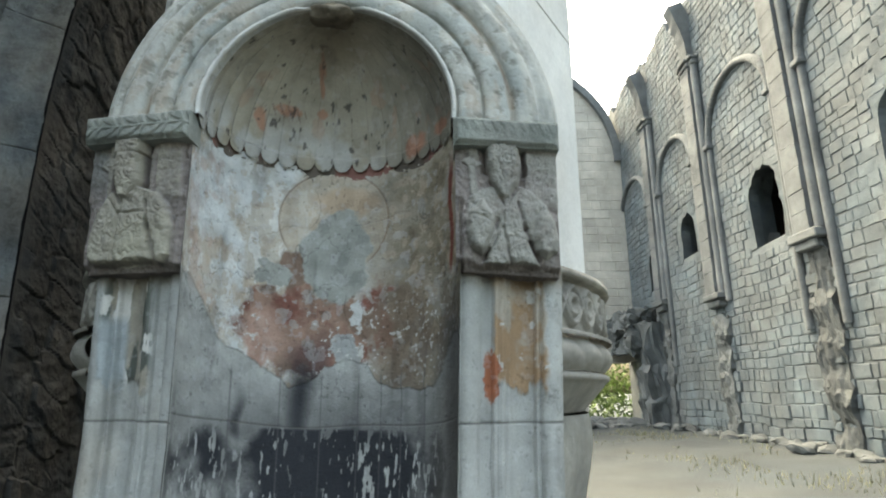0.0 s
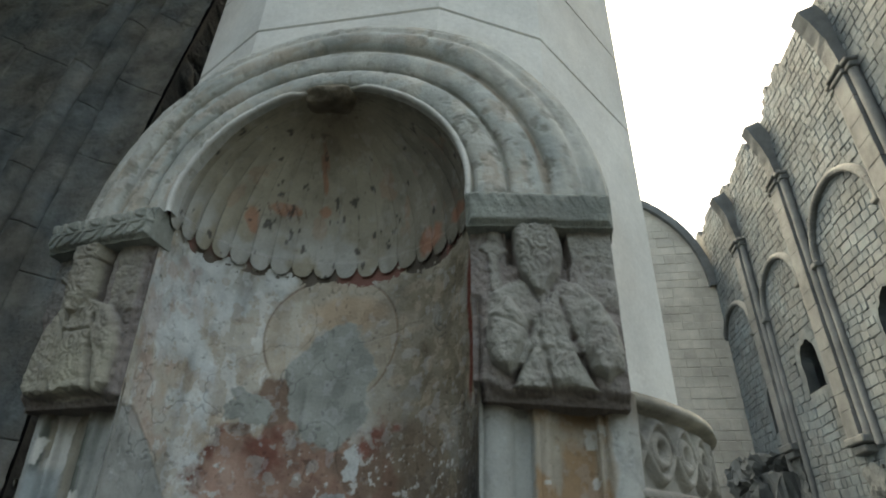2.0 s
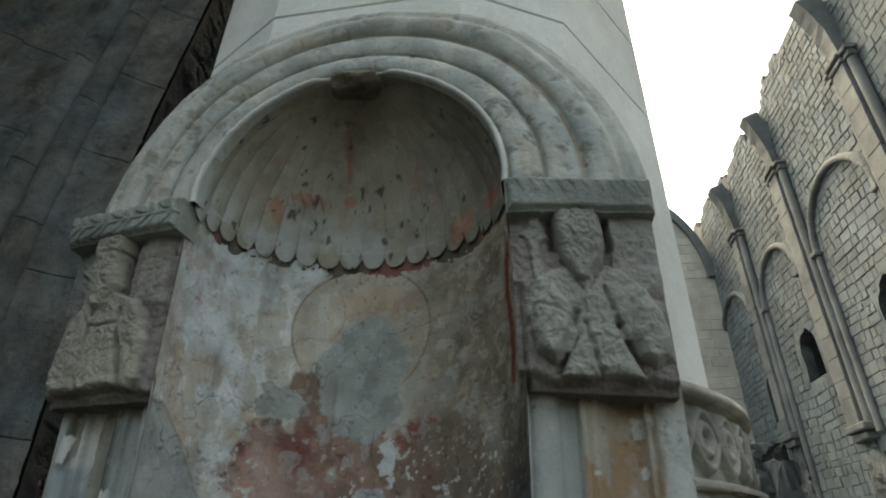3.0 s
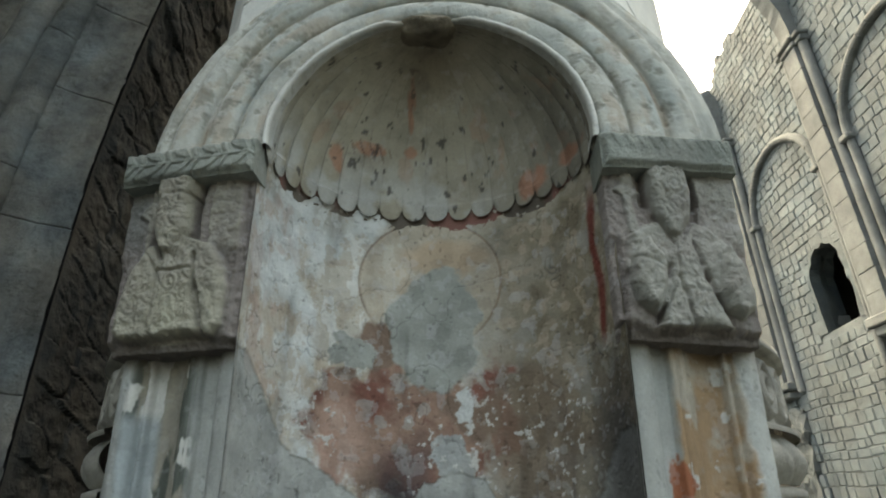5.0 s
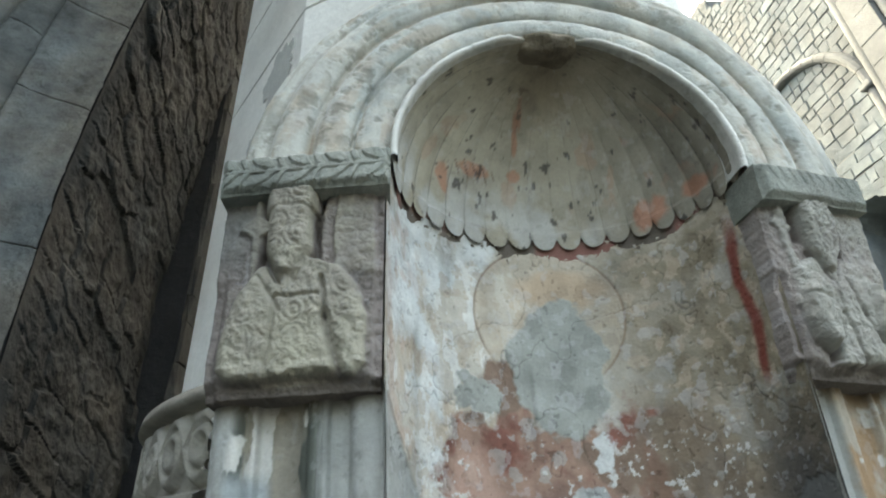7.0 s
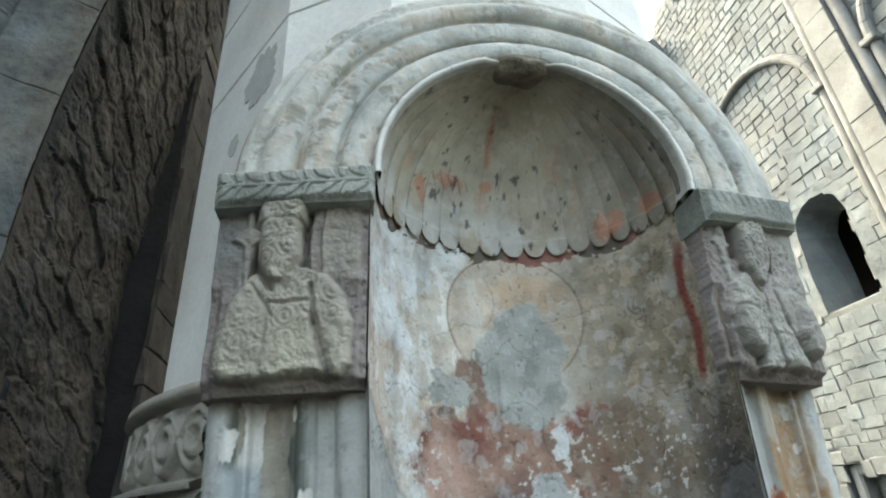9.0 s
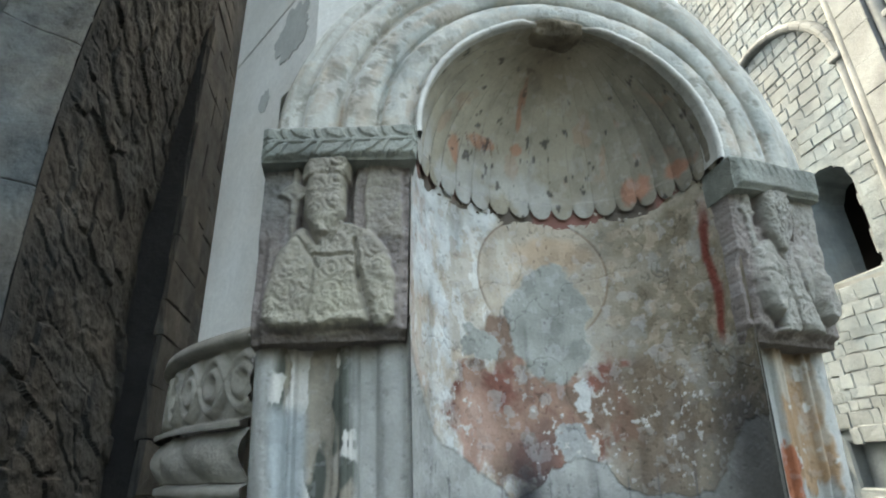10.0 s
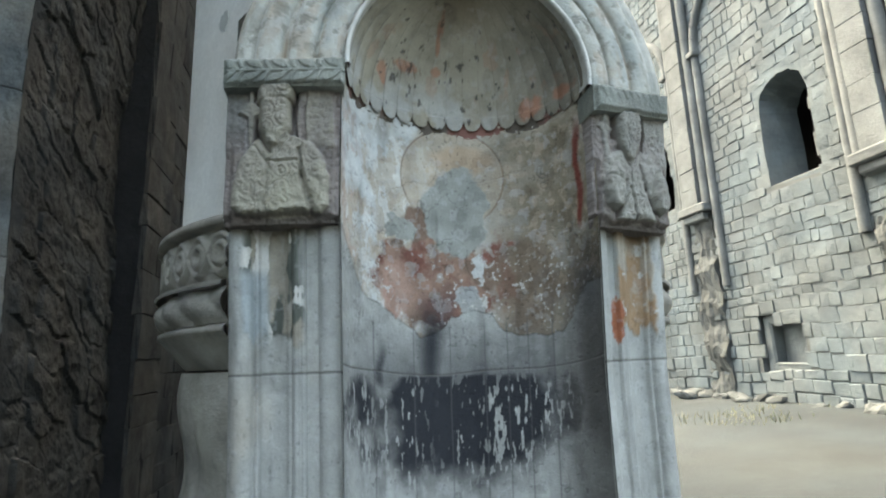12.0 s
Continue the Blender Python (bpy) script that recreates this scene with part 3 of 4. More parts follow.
def impost(side):
    """A slab with a leaf scroll cut into its front."""
    nx, nz = 150, 26
    x0, x1, z0, z1, yf = (0.512 if side > 0 else 0.525), (0.945 if side > 0 else 0.978), 2.585, 2.70, -0.045
    u, v = np.meshgrid(np.linspace(0, 1, nx), np.linspace(0, 1, nz))
    u, v = u.ravel(), v.ravel()
    if side < 0:
        w = np.abs(v - 0.5) * 2                                  # two rows of curling leaves either side of a stem
        lean = u * 58 - 6.5 * np.sqrt(w) * np.where(v > 0.5, 1, 1.25) + 1.5 * np.sin(u * 29)
        vein = np.sin(lean) + 0.35 * np.sin(3 * lean + 2 * w)
        carve = 0.007 * step(-0.5, 0.35, vein) * step(0.06, 0.16, w) + 0.006 * step(0.1, 0.04, w)
        carve = carve * (1 - step(0.86, 0.95, w))
    else:
        carve = 0.0025 * step(0.0, 0.6, np.sin(u * 70 + 9 * v)) * step(0.45, 0.55, v)
    p = np.c_[side * (x0 + u * (x1 - x0)), np.full(len(u), yf), z0 + v * (z1 - z0)]
    h = carve + 0.012 * (fbm(p, 14, 4, 91 + side) - 0.5)
    rim = np.minimum(np.minimum(u, 1 - u) * (x1 - x0), np.minimum(v, 1 - v) * (z1 - z0))
    p[:, 1] -= h - 0.02 * (1 - step(0, 0.018, rim))
    p[:, 2] += 0.006 * (fbm(p, 8, 3, 92) - 0.5) - (0.035 * (1 - u) if side > 0 else 0)
    verts = [tuple(q) for q in p]
    faces = grid_faces(nx, nz)
    ring = [i for i in range(nx)] + [j * nx + nx - 1 for j in range(1, nz)] + [(nz - 1) * nx + i for i in range(nx - 2, -1, -1)] + [j * nx for j in range(nz - 2, 0, -1)]
    k = len(verts)
    for i in ring:
        verts.append((p[i, 0], 0.35, p[i, 2]))
    for a in range(len(ring)):
        b = (a + 1) % len(ring)
        faces.append((ring[a], k + a, k + b, ring[b]))
    if side < 0:
        faces = [f[::-1] for f in faces]
    return mesh_of("impost", verts, faces, M_IMPOST, False)


PATCHES = ((0.22, 3.55, 0.15, 0.14, 3.0), (0.44, 3.30, 0.05, 0.055, 8.0))    # along the face, height, half sizes, seed

# pier bent by height to suit the lens: foot back, niche shallower upwards
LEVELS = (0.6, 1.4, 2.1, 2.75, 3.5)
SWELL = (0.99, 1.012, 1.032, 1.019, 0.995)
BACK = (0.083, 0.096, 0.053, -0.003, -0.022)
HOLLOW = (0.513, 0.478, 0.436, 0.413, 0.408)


def bend_to_lens(me, niche=False, turn=1.0):
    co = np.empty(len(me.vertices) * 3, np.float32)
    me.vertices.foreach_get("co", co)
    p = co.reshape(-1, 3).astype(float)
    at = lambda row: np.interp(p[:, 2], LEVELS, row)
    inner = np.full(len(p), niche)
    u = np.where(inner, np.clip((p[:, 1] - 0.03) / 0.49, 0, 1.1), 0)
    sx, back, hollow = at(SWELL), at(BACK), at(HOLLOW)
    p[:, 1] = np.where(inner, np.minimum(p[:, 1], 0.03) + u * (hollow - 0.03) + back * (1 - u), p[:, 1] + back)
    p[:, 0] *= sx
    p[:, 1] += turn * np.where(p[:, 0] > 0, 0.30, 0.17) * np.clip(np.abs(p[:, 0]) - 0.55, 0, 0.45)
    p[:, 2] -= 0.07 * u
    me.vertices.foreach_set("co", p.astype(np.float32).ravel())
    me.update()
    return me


pier = thing("niche_pier", "weathered plastered stone pier with a painted shell-headed niche", "pier")
part("niche_wall", bend_to_lens(niche_wall(), True), pier, "flaking red and grey wall painting above black soot")
part("conch", bend_to_lens(conch(), True), pier, "ribbed shell half dome with red paint traces")
part("shadow_lip", bend_to_lens(shadow_lip(), True), pier)
part("archivolt", bend_to_lens(archivolt(), turn=0.6), pier, "moulded limewashed arch round the shell")
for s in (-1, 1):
    part("jamb", bend_to_lens(jamb(s)), pier, "grey colonnettes with peeling ochre plaster")
    part("impost", bend_to_lens(impost(s)), pier, "grey stone impost slab with shallow scroll carving")


def shaft():
    half = [(0.42, 0.12), (0.85, 0.35), (1.325, 1.05), (1.325, 1.85), (0.85, 2.55), (0.42, 2.72)]
    ring = half + [(-x, y) for x, y in half[::-1]]
    verts, faces = [], []
    levels, inset = [3.22], [0.0]
    for zj in np.arange(3.75, 9.4, 0.56):
        levels += [zj - 0.008, zj, zj + 0.008]
        inset += [0.0, 0.012, 0.0]
    levels.append(9.6)
    inset.append(0.0)
    for z, d in zip(levels, inset):
        verts += [(x - d * math.copysign(1, x), y + d, z) for x, y in ring]
    n = len(ring)
    for j in range(len(levels) - 1):
        for i in range(n):
            a, b = j * n + i, j * n + (i + 1) % n
            faces.append((a, b, b + n, a + n))
    faces.append(tuple(range(n))[::-1])
    k = len(verts)
    low = [(1.0, 0.56), (1.325, 1.05), (1.325, 1.85), (0.85, 2.55), (-0.85, 2.55), (-1.325, 1.85), (-1.325, 1.05), (-1.0, 0.56)]
    for z in (1.6, 3.23):
        verts += [(x, y, z) for x, y in low]
    for i in range(len(low) - 1):
        faces.append((k + i, k + i + 1, k + i + 1 + len(low), k + i + len(low)))
    bm = bmesh.new()
    vs = [bm.verts.new(v) for v in verts]
    for f in faces:
        bm.faces.new([vs[i] for i in f])
    bmesh.ops.recalc_face_normals(bm, faces=bm.faces[:])
    me = bpy.data.meshes.new("shaft")
    bm.to_mesh(me)
    bm.free()
    me.materials.append(M_SHAFT)
    return me


def boss():
    """The broken stub at the crown of the shell."""
    bm = bmesh.new()
    bmesh.ops.create_uvsphere(bm, u_segments=36, v_segments=20, radius=1.0)
    for q in bm.verts:
        k = 1 + 0.22 * noise.noise(q.co * 1.7) + 0.08 * noise.noise(q.co * 6)
        q.co = Vector((q.co.x * 0.11 * k, 0.07 + q.co.y * 0.075 * k, 3.195 + q.co.z * 0.036 * k))
    me = bpy.data.meshes.new("boss")
    bm.to_mesh(me)
    bm.free()
    me.materials.append(M_BOSS)
    me.shade_smooth()
    return me


part("boss", bend_to_lens(boss()), pier, "broken brown stub at the crown of the shell")


def bare_patch(a, b, u0, z0, ru, rz, seed):
    """A spot where the limewash has flaked off the shaft, on the face from a to b."""
    a, b = Vector(a), Vector(b)
    along = (b - a).normalized()
    out = Vector((along.y, -along.x, 0)) * (-1 if along.x < 0 and along.y < 0 else 1)
    if out.y > 0:
        out = -out
    rim = []
    for k in range(64):
        t = 2 * math.pi * k / 64
        w = 1 + 0.45 * noise.noise(Vector((2.2 * math.cos(t), 2.2 * math.sin(t), seed))) + 0.18 * noise.noise(Vector((7 * math.cos(t), 7 * math.sin(t), seed)))
        rim.append((u0 + ru * w * math.cos(t), z0 + rz * w * math.sin(t)))
    v = [a + along * u + Vector((0, 0, z)) + out * d for d in (-0.004, 0.004) for u, z in rim]
    f = [(k, (k + 1) % 64, 64 + (k + 1) % 64, 64 + k) for k in range(64)] + [tuple(range(64, 128))]
    return mesh_of("bare_patch", v, f, M_PATCH)


for u0, z0, ru, rz, seed in PATCHES:
    part("bare_patch", bare_patch((-0.895, 0.35, 0), (-1.37, 1.05, 0), u0, z0, ru, rz, seed), pier, "grey spot bared of limewash")
part("shaft", shaft(), pier, "limewashed many-sided column shaft", pose(-0.045, 0, 0))


def lathe_arc(name, prof, a0, a1, na, mat, relief=None, cy=1.4):
    cx = -0.06 if a0 < 0 else -0.02
    """A profile (radius, height) turned round the column's axis over part of a circle."""
    rows = []
    for r, z in prof:
        for t in np.linspace(a0, a1, na):
            k = relief(t, r, z) if relief else 0.0
            rows.append((cx + (r + k) * math.sin(t), cy - (r + k) * math.cos(t), z))
    return sheet(name, rows, na, len(prof), mat, smooth=True)


def scroll(t, r, z):
    """Interlaced vine: crossing waves raised over a sunk ground."""
    v = (z - 1.99) / 0.11
    s = t * 1.47 / 0.17
    a = abs(v - 0.75 * math.sin(s * math.pi))
    b = abs(v + 0.75 * math.sin(s * math.pi))
    d = min(a, b)
    c = abs(math.hypot((s % 1.0 - 0.5) * 1.2, v * 0.8) - 0.3)
    return 0.034 * (1 - min(1, (min(d, c * 1.2) / 0.22) ** 2)) if abs(v) < 1 else 0.03


def gadroon(t, r, z):
    return 0.02 * abs(math.sin(t * 17 + (z - 1.75) * 14))


for s in (-1, 1):
    a0, a1 = (0.72, 2.6) if s > 0 else (-2.6, -0.72)
    band = [(1.36, 2.15), (1.43, 2.145), (1.435, 2.115)] + [(1.41, z) for z in np.linspace(2.105, 1.875, 40)] + [(1.435, 1.865), (1.43, 1.85)]
    part("carved_band", lathe_arc("carved_band", band, a0, a1, 420, M_CARVED, scroll), pier, "grey carved band of interlaced scrolls")
    tor = [(1.40 + 0.045 * math.sin(math.pi * k / 10), 1.85 - 0.15 * k / 10) for k in range(11)]
    part("gadrooned_moulding", lathe_arc("gadrooned_moulding", tor, a0, a1, 260, M_CARVED, gadroon), pier)
    cone = [(1.40, 1.70), (1.44, 1.685), (1.44, 1.665)] + [(1.43 - 0.13 * k / 8, 1.66 - 0.15 * k / 8) for k in range(9)]
    part("sloping_foot", lathe_arc("sloping_foot", cone, a0, a1, 90, M_CARVED), pier)
    vase = []
    for k in range(40):
        z = 1.50 - 1.5 * k / 39
        vase.append((1.30 + 0.03 * math.cos(z * 9) + 0.06 * step(0.6, 0.1, np.array([z]))[0], z))

    def petals(t, r, z):
        return 0.02 * abs(math.sin(t * 12)) * math.exp(-((z - 1.15) / 0.22) ** 2)

    part("pedestal", lathe_arc("pedestal", vase, a0, a1, 160, M_CARVED, petals), pier, "worn grey pedestal with petal-like carving")


# ---- worn relief blocks ----
def relief_block(side):
    """A block with worn rounded masses standing out of its front, one mesh."""
    nx, nz = 170, 200
    w, z0, z1 = (0.418 if side > 0 else 0.43), 2.062, 2.588
    u, v = np.meshgrid(np.linspace(0, 1, nx), np.linspace(0, 1, nz))     # v from the bottom
    u, v = u.ravel(), v.ravel()
    d = 1 - v

    def mass(cu, prof_d, prof_w, top, soft):
        """A raised mass round the upright line cu, with a width for each height."""
        e = np.interp(d, prof_d, prof_w, left=-0.05, right=-0.05) - np.abs(u - cu)
        t = np.clip(e / soft, 0, 1)
        return top * np.sqrt(1 - (1 - t) ** 2) + np.minimum(e, 0) * 0.5

    def crease(a, b, wide, depth):
        ab = np.array(b) - np.array(a)
        t = np.clip(((u - a[0]) * ab[0] + (d - a[1]) * ab[1]) / (ab @ ab), 0, 1)
        gap = np.hypot(u - a[0] - t * ab[0], d - a[1] - t * ab[1])
        return depth * np.exp(-(gap / wide) ** 2)

    wob = np.c_[u * 3.0 + side, d * 3.0, 0 * u]
    u = u + 0.05 * (fbm(wob, 1.6, 3, 71) - 0.5)
    d = d + 0.05 * (fbm(wob, 1.6, 3, 72) - 0.5)
    if side < 0:
        h = np.full(len(u), 0.05) + 0.018 * step(0.70, 0.72, u) * step(0.5, 0.4, d)
        h -= 0.045 * step(0.20, 0.17, np.abs(u - 0.44)) * step(0.40, 0.30, d)
        h -= 0.02 * step(0.93, 0.97, u) + 0.03 * step(0.08, 0.04, u) * step(0.4, 0.5, d)
        for a in (mass(0.43, (-0.1, 0.03, 0.1, 0.11, 0.2, 0.3, 0.42, 0.47), (0.165, 0.175, 0.175, 0.155, 0.165, 0.16, 0.08, -0.03), 0.13, 0.09),
                  mass(0.22, (-0.1, 0.1, 0.16, 0.2, 0.45), (0.03, 0.05, 0.13, 0.05, 0.045), 0.068, 0.05),
                  mass(0.5, (0.33, 0.40, 0.52, 0.7, 0.88, 0.93), (0.05, 0.28, 0.39, 0.44, 0.44, 0.38), 0.092, 0.1)):
            h = np.maximum(h, a)
        h -= crease((0.28, 0.30), (0.40, 0.48), 0.016, 0.034) + crease((0.56, 0.36), (0.48, 0.47), 0.014, 0.012) + crease((0.28, 0.105), (0.58, 0.105), 0.012, 0.008)
        h -= crease((0.64, 0.46), (0.66, 0.66), 0.015, 0.024) + crease((0.66, 0.66), (0.77, 0.92), 0.026, 0.034)
        h -= crease((0.38, 0.56), (0.35, 0.90), 0.015, 0.012) + crease((0.39, 0.55), (0.62, 0.55), 0.01, 0.014)
        h -= crease((0.27, 0.45), (0.40, 0.62), 0.012, 0.012)
    else:
        h = np.full(len(u), 0.052) + 0.018 * step(0.66, 0.68, u) * step(0.5, 0.4, d)
        h -= 0.04 * step(0.23, 0.20, np.abs(u - 0.47)) * step(0.26, 0.2, d)
        h -= 0.03 * step(0.08, 0.04, u) * step(0.4, 0.5, d)
        for a in (mass(0.47, (-0.1, 0.05, 0.2, 0.3, 0.4, 0.45), (0.17, 0.18, 0.175, 0.155, 0.08, -0.03), 0.115, 0.08),
                  mass(0.17, (-0.1, 0.1, 0.16, 0.2, 0.42), (0.05, 0.07, 0.12, 0.06, 0.06), 0.07, 0.05),
                  mass(0.5, (0.28, 0.36, 0.45, 0.6, 0.74), (0.05, 0.30, 0.42, 0.45, 0.42), 0.082, 0.1),
                  mass(0.24, (0.46, 0.58, 0.72, 0.82, 0.89), (0.04, 0.15, 0.17, 0.13, -0.02), 0.128, 0.12),
                  mass(0.86, (0.46, 0.58, 0.72, 0.82, 0.90), (0.04, 0.13, 0.16, 0.13, -0.02), 0.125, 0.12),
                  mass(0.53, (0.40, 0.6, 0.75, 0.93), (0.08, 0.10, 0.16, 0.29), 0.092, 0.04)):
            h = np.maximum(h, a)
        h -= crease((0.33, 0.30), (0.45, 0.46), 0.012, 0.014) + crease((0.61, 0.32), (0.50, 0.46), 0.012, 0.012) + crease((0.12, 0.12), (0.3, 0.14), 0.02, 0.012)
        h -= crease((0.60, 0.46), (0.66, 0.66), 0.019, 0.02) + crease((0.66, 0.66), (0.78, 0.90), 0.024, 0.024)
        h -= crease((0.39, 0.60), (0.27, 0.90), 0.024, 0.028) + crease((0.44, 0.66), (0.50, 0.92), 0.016, 0.02)
        h -= crease((0.15, 0.60), (0.36, 0.64), 0.012, 0.008)
    h = np.maximum(0.05 + (h - 0.05) * 0.8, 0.012)
    h -= 0.03 * step(0.91, 0.96, d + 0.07 * (fbm(wob, 3.2, 4, 93) - 0.5))
    u, d = np.meshgrid(np.linspace(0, 1, nx), np.linspace(1, 0, nz))
    u, d = u.ravel(), d.ravel()
    p = np.c_[u * w, 0 * u, z0 + v * (z1 - z0)]
    p[:, 0] = (0.518 + p[:, 0]) if side > 0 else (-0.54 - w + p[:, 0])
    h = h + 0.011 * (np.abs(fbm(p, 24, 4, 95 + side) - 0.5) * 2 - 0.3) + 0.012 * (fbm(p, 60, 3, 99) - 0.5) + 0.022 * (fbm(p, 7, 3, 97) - 0.5)
    curl = np.sin(70 * np.hypot(np.mod(u * 7, 1) - 0.5, np.mod(d * 8 + 0.5 * np.floor(u * 7), 1) - 0.5) * 0.35)
    h = h + 0.0018 * curl * step(0.07, 0.09, h) * step(0.42, 0.56, fbm(p, 5, 3, 98))
    p[:, 1] = 0.075 - h
    verts = [tuple(q) for q in p]
    faces = grid_faces(nx, nz)
    ring = [i for i in range(nx)] + [j * nx + nx - 1 for j in range(1, nz)] + [(nz - 1) * nx + i for i in range(nx - 2, -1, -1)] + [j * nx for j in range(nz - 2, 0, -1)]
    k = len(verts)
    for i in ring:
        verts.append((p[i, 0] * 1.0, 0.33, p[i, 2]))
    for a in range(len(ring)):
        b = (a + 1) % len(ring)
        faces.append((ring[a], k + a, k + b, ring[b]))
    c = np.tile((0.27, 0.235, 0.215), (len(p), 1)) * (0.8 + 0.4 * fbm(p, 9, 4, 101))[:, None]
    c = weathered(p, c, 280, 0.8)[0]
    raised = step(0.045, 0.075, h)
    tone = (0.40, 0.375, 0.30) if side < 0 else (0.36, 0.35, 0.31)
    c = mixc(c, tone, raised * (0.6 + 0.4 * step(0.35, 0.6, fbm(p, 7, 4, 102))))
    if side < 0:
        c = mixc(c, (0.50, 0.47, 0.36), np.exp(-(((u - 0.52) / 0.2) ** 2 + ((d - 0.8) / 0.17) ** 2)) * 0.8)
        c = mixc(c, (0.16, 0.175, 0.165), step(0.3, 0.1, u) * step(0.5, 0.2, d) * 0.6)
    c = mixc(c, (0.12, 0.10, 0.085), step(0.93, 0.97, d + 0.04 * (fbm(p, 20, 3, 103) - 0.5)) * 0.8)
    me = mesh_of("relief_block", verts, faces, M_STONE_PAINT, True)
    cols = np.r_[c, np.tile((0.2, 0.18, 0.16), (len(verts) - len(p), 1))]
    at = me.color_attributes.new("paint", "FLOAT_COLOR", "POINT")
    at.data.foreach_set("color", np.c_[cols, np.ones(len(cols))].astype(np.float32).ravel())
    return me


for s, txt in ((-1, "worn yellowish-grey carved corbel block with rounded masses"), (1, "rough grey carved corbel block with drop-shaped masses")):
    tagged(part("relief_block", bend_to_lens(relief_block(s))), txt, "carved block", group="relief blocks of the pier")

# ---- the nave wall ----
XW = 8.9                                      # face of the wall
END_Y = 22.8
BAYS = (5.15, 10.05, 14.7, 19.0)
WINDOWS = ((7.08, 0.64, 5.0, 6.74, 0.16, 0.12), (11.75, 0.68, 5.45, 6.85, 0.45, -0.5), (16.4, 0.55, 6.25, 7.2, 0.25, -0.4), (19.9, 0.36, 5.7, 6.9, 0.12, -0.4))
HOLES = ((8.08, 0.46, 1.2, 2.02),)


def in_opening(y, z, grow=0.0, core=False):
    for cy, hw, zb, zs, rag, splay in WINDOWS:
        r = hw + grow + (max(0.0, -splay) if core else 0.0) + rag * (noise.noise(Vector((y * 2.1, z * 2.1, cy))) * 0.9)
        if abs(y - cy) < r and zb - grow < z < zs:
            return True
        if z >= zs and math.hypot(y - cy, z - zs) < r:
            return True
    for cy, hw, zb, zt in HOLES:
        if abs(y - cy) < hw + grow and zb - grow < z < zt + grow:
            return True
    return False


def wall_top(y):
    return 15.3 + 1.0 * noise.noise(Vector((y * 0.35, 3.1, 0))) + 0.7 * noise.noise(Vector((y * 1.3, 7.7, 0)))


def in_pilaster(y, z):
    return any(abs(y - b) < 0.36 and 4.6 < z < 13 for b in BAYS)


wall_east = thing("wall_east", "tall roofless nave wall of pale hewn blocks", "wall", kind="structure")
# core of the wall, with the openings left out
core_v, core_f = [], []
CY, CZ = 0.25, 0.25
ys = np.arange(1.0, END_Y + 1.2, CY)
for y in ys:
    run = None
    z = 0.0
    top = wall_top(y)
    while z < top + CZ:
        solid = z < top and not in_opening(y + CY / 2, z + CZ / 2, 0.12, True)
        if solid and run is None:
            run = z
        if not solid and run is not None:
            k = len(core_v)
            for xx in (XW + 0.002, XW + 0.9):
                core_v += [(xx, y, run), (xx, y + CY, run), (xx, y + CY, z), (xx, y, z)]
            core_f += [(k, k + 3, k + 2, k + 1), (k + 4, k + 5, k + 6, k + 7), (k, k + 1, k + 5, k + 4), (k + 3, k + 7, k + 6, k + 2), (k, k + 4, k + 7, k + 3), (k + 1, k + 2, k + 6, k + 5)]
            run = None
        z += CZ
part("wall_core", mesh_of("wall_core", core_v, core_f, M_MORTAR), wall_east)


def window_lining(name, cy, hw, zb, zs, rag, splay):
    """Stone jambs, arch and sill lining a window through the wall."""
    t = thing(name, "deep round-headed window opening with worn stone reveals", "window", kind="structure")
    outline = [(-1.0, zb), (-1.0, (zb + zs) / 2)] + [(-math.cos(a), zs + hw * math.sin(a)) for a in np.linspace(0, math.pi, 15)] + [(1.0, (zb + zs) / 2), (1.0, zb)]
    rows = []
    for x, k in ((XW - 0.01, 0.0), (XW + 0.35, 0.3 * splay), (XW + 0.65, 0.8 * splay), (XW + 0.92, splay)):
        for wide in (0, 1):
            for i, (s, z) in enumerate(outline):
                j = rag * 0.35 * noise.noise(Vector((i * 0.9, x * 2, cy)))
                r = hw - k + j + wide * 0.34
                yy = cy + s * r
                zz = z + (wide * 0.34 + j - k) * (max(0.0, (z - zs) / hw)) if z > zs else z
                rows.append((x, yy, zz))
    n = len(outline)
    faces = []
    for a in range(3):
        for w in (0, 1):
            for i in range(n - 1):
                p0 = (a * 2 + w) * n + i
                faces.append((p0, p0 + 1, p0 + 1 + 2 * n, p0 + 2 * n))
    for a in (0, 3):
        for i in range(n - 1):
            p0 = a * 2 * n + i
            faces.append((p0, p0 + 1, p0 + 1 + n, p0 + n))
    split = [rows[i] for q in faces for i in q]                  # each reveal stone apart
    part("window_frame", mesh_of("window_frame", split, [tuple(range(4 * k, 4 * k + 4)) for k in range(len(faces))], M_ASHLAR_J), t)
    part("window_sill", box_mesh("window_sill", (XW, cy - hw - 0.3, zb - 0.28), (XW + 0.9, cy + hw + 0.3, zb + 0.02), M_ASHLAR_J, 0.03, 0.03), t)
    return t


for i, wdw in enumerate(WINDOWS):
    window_lining("window_%d" % (i + 1), *wdw)


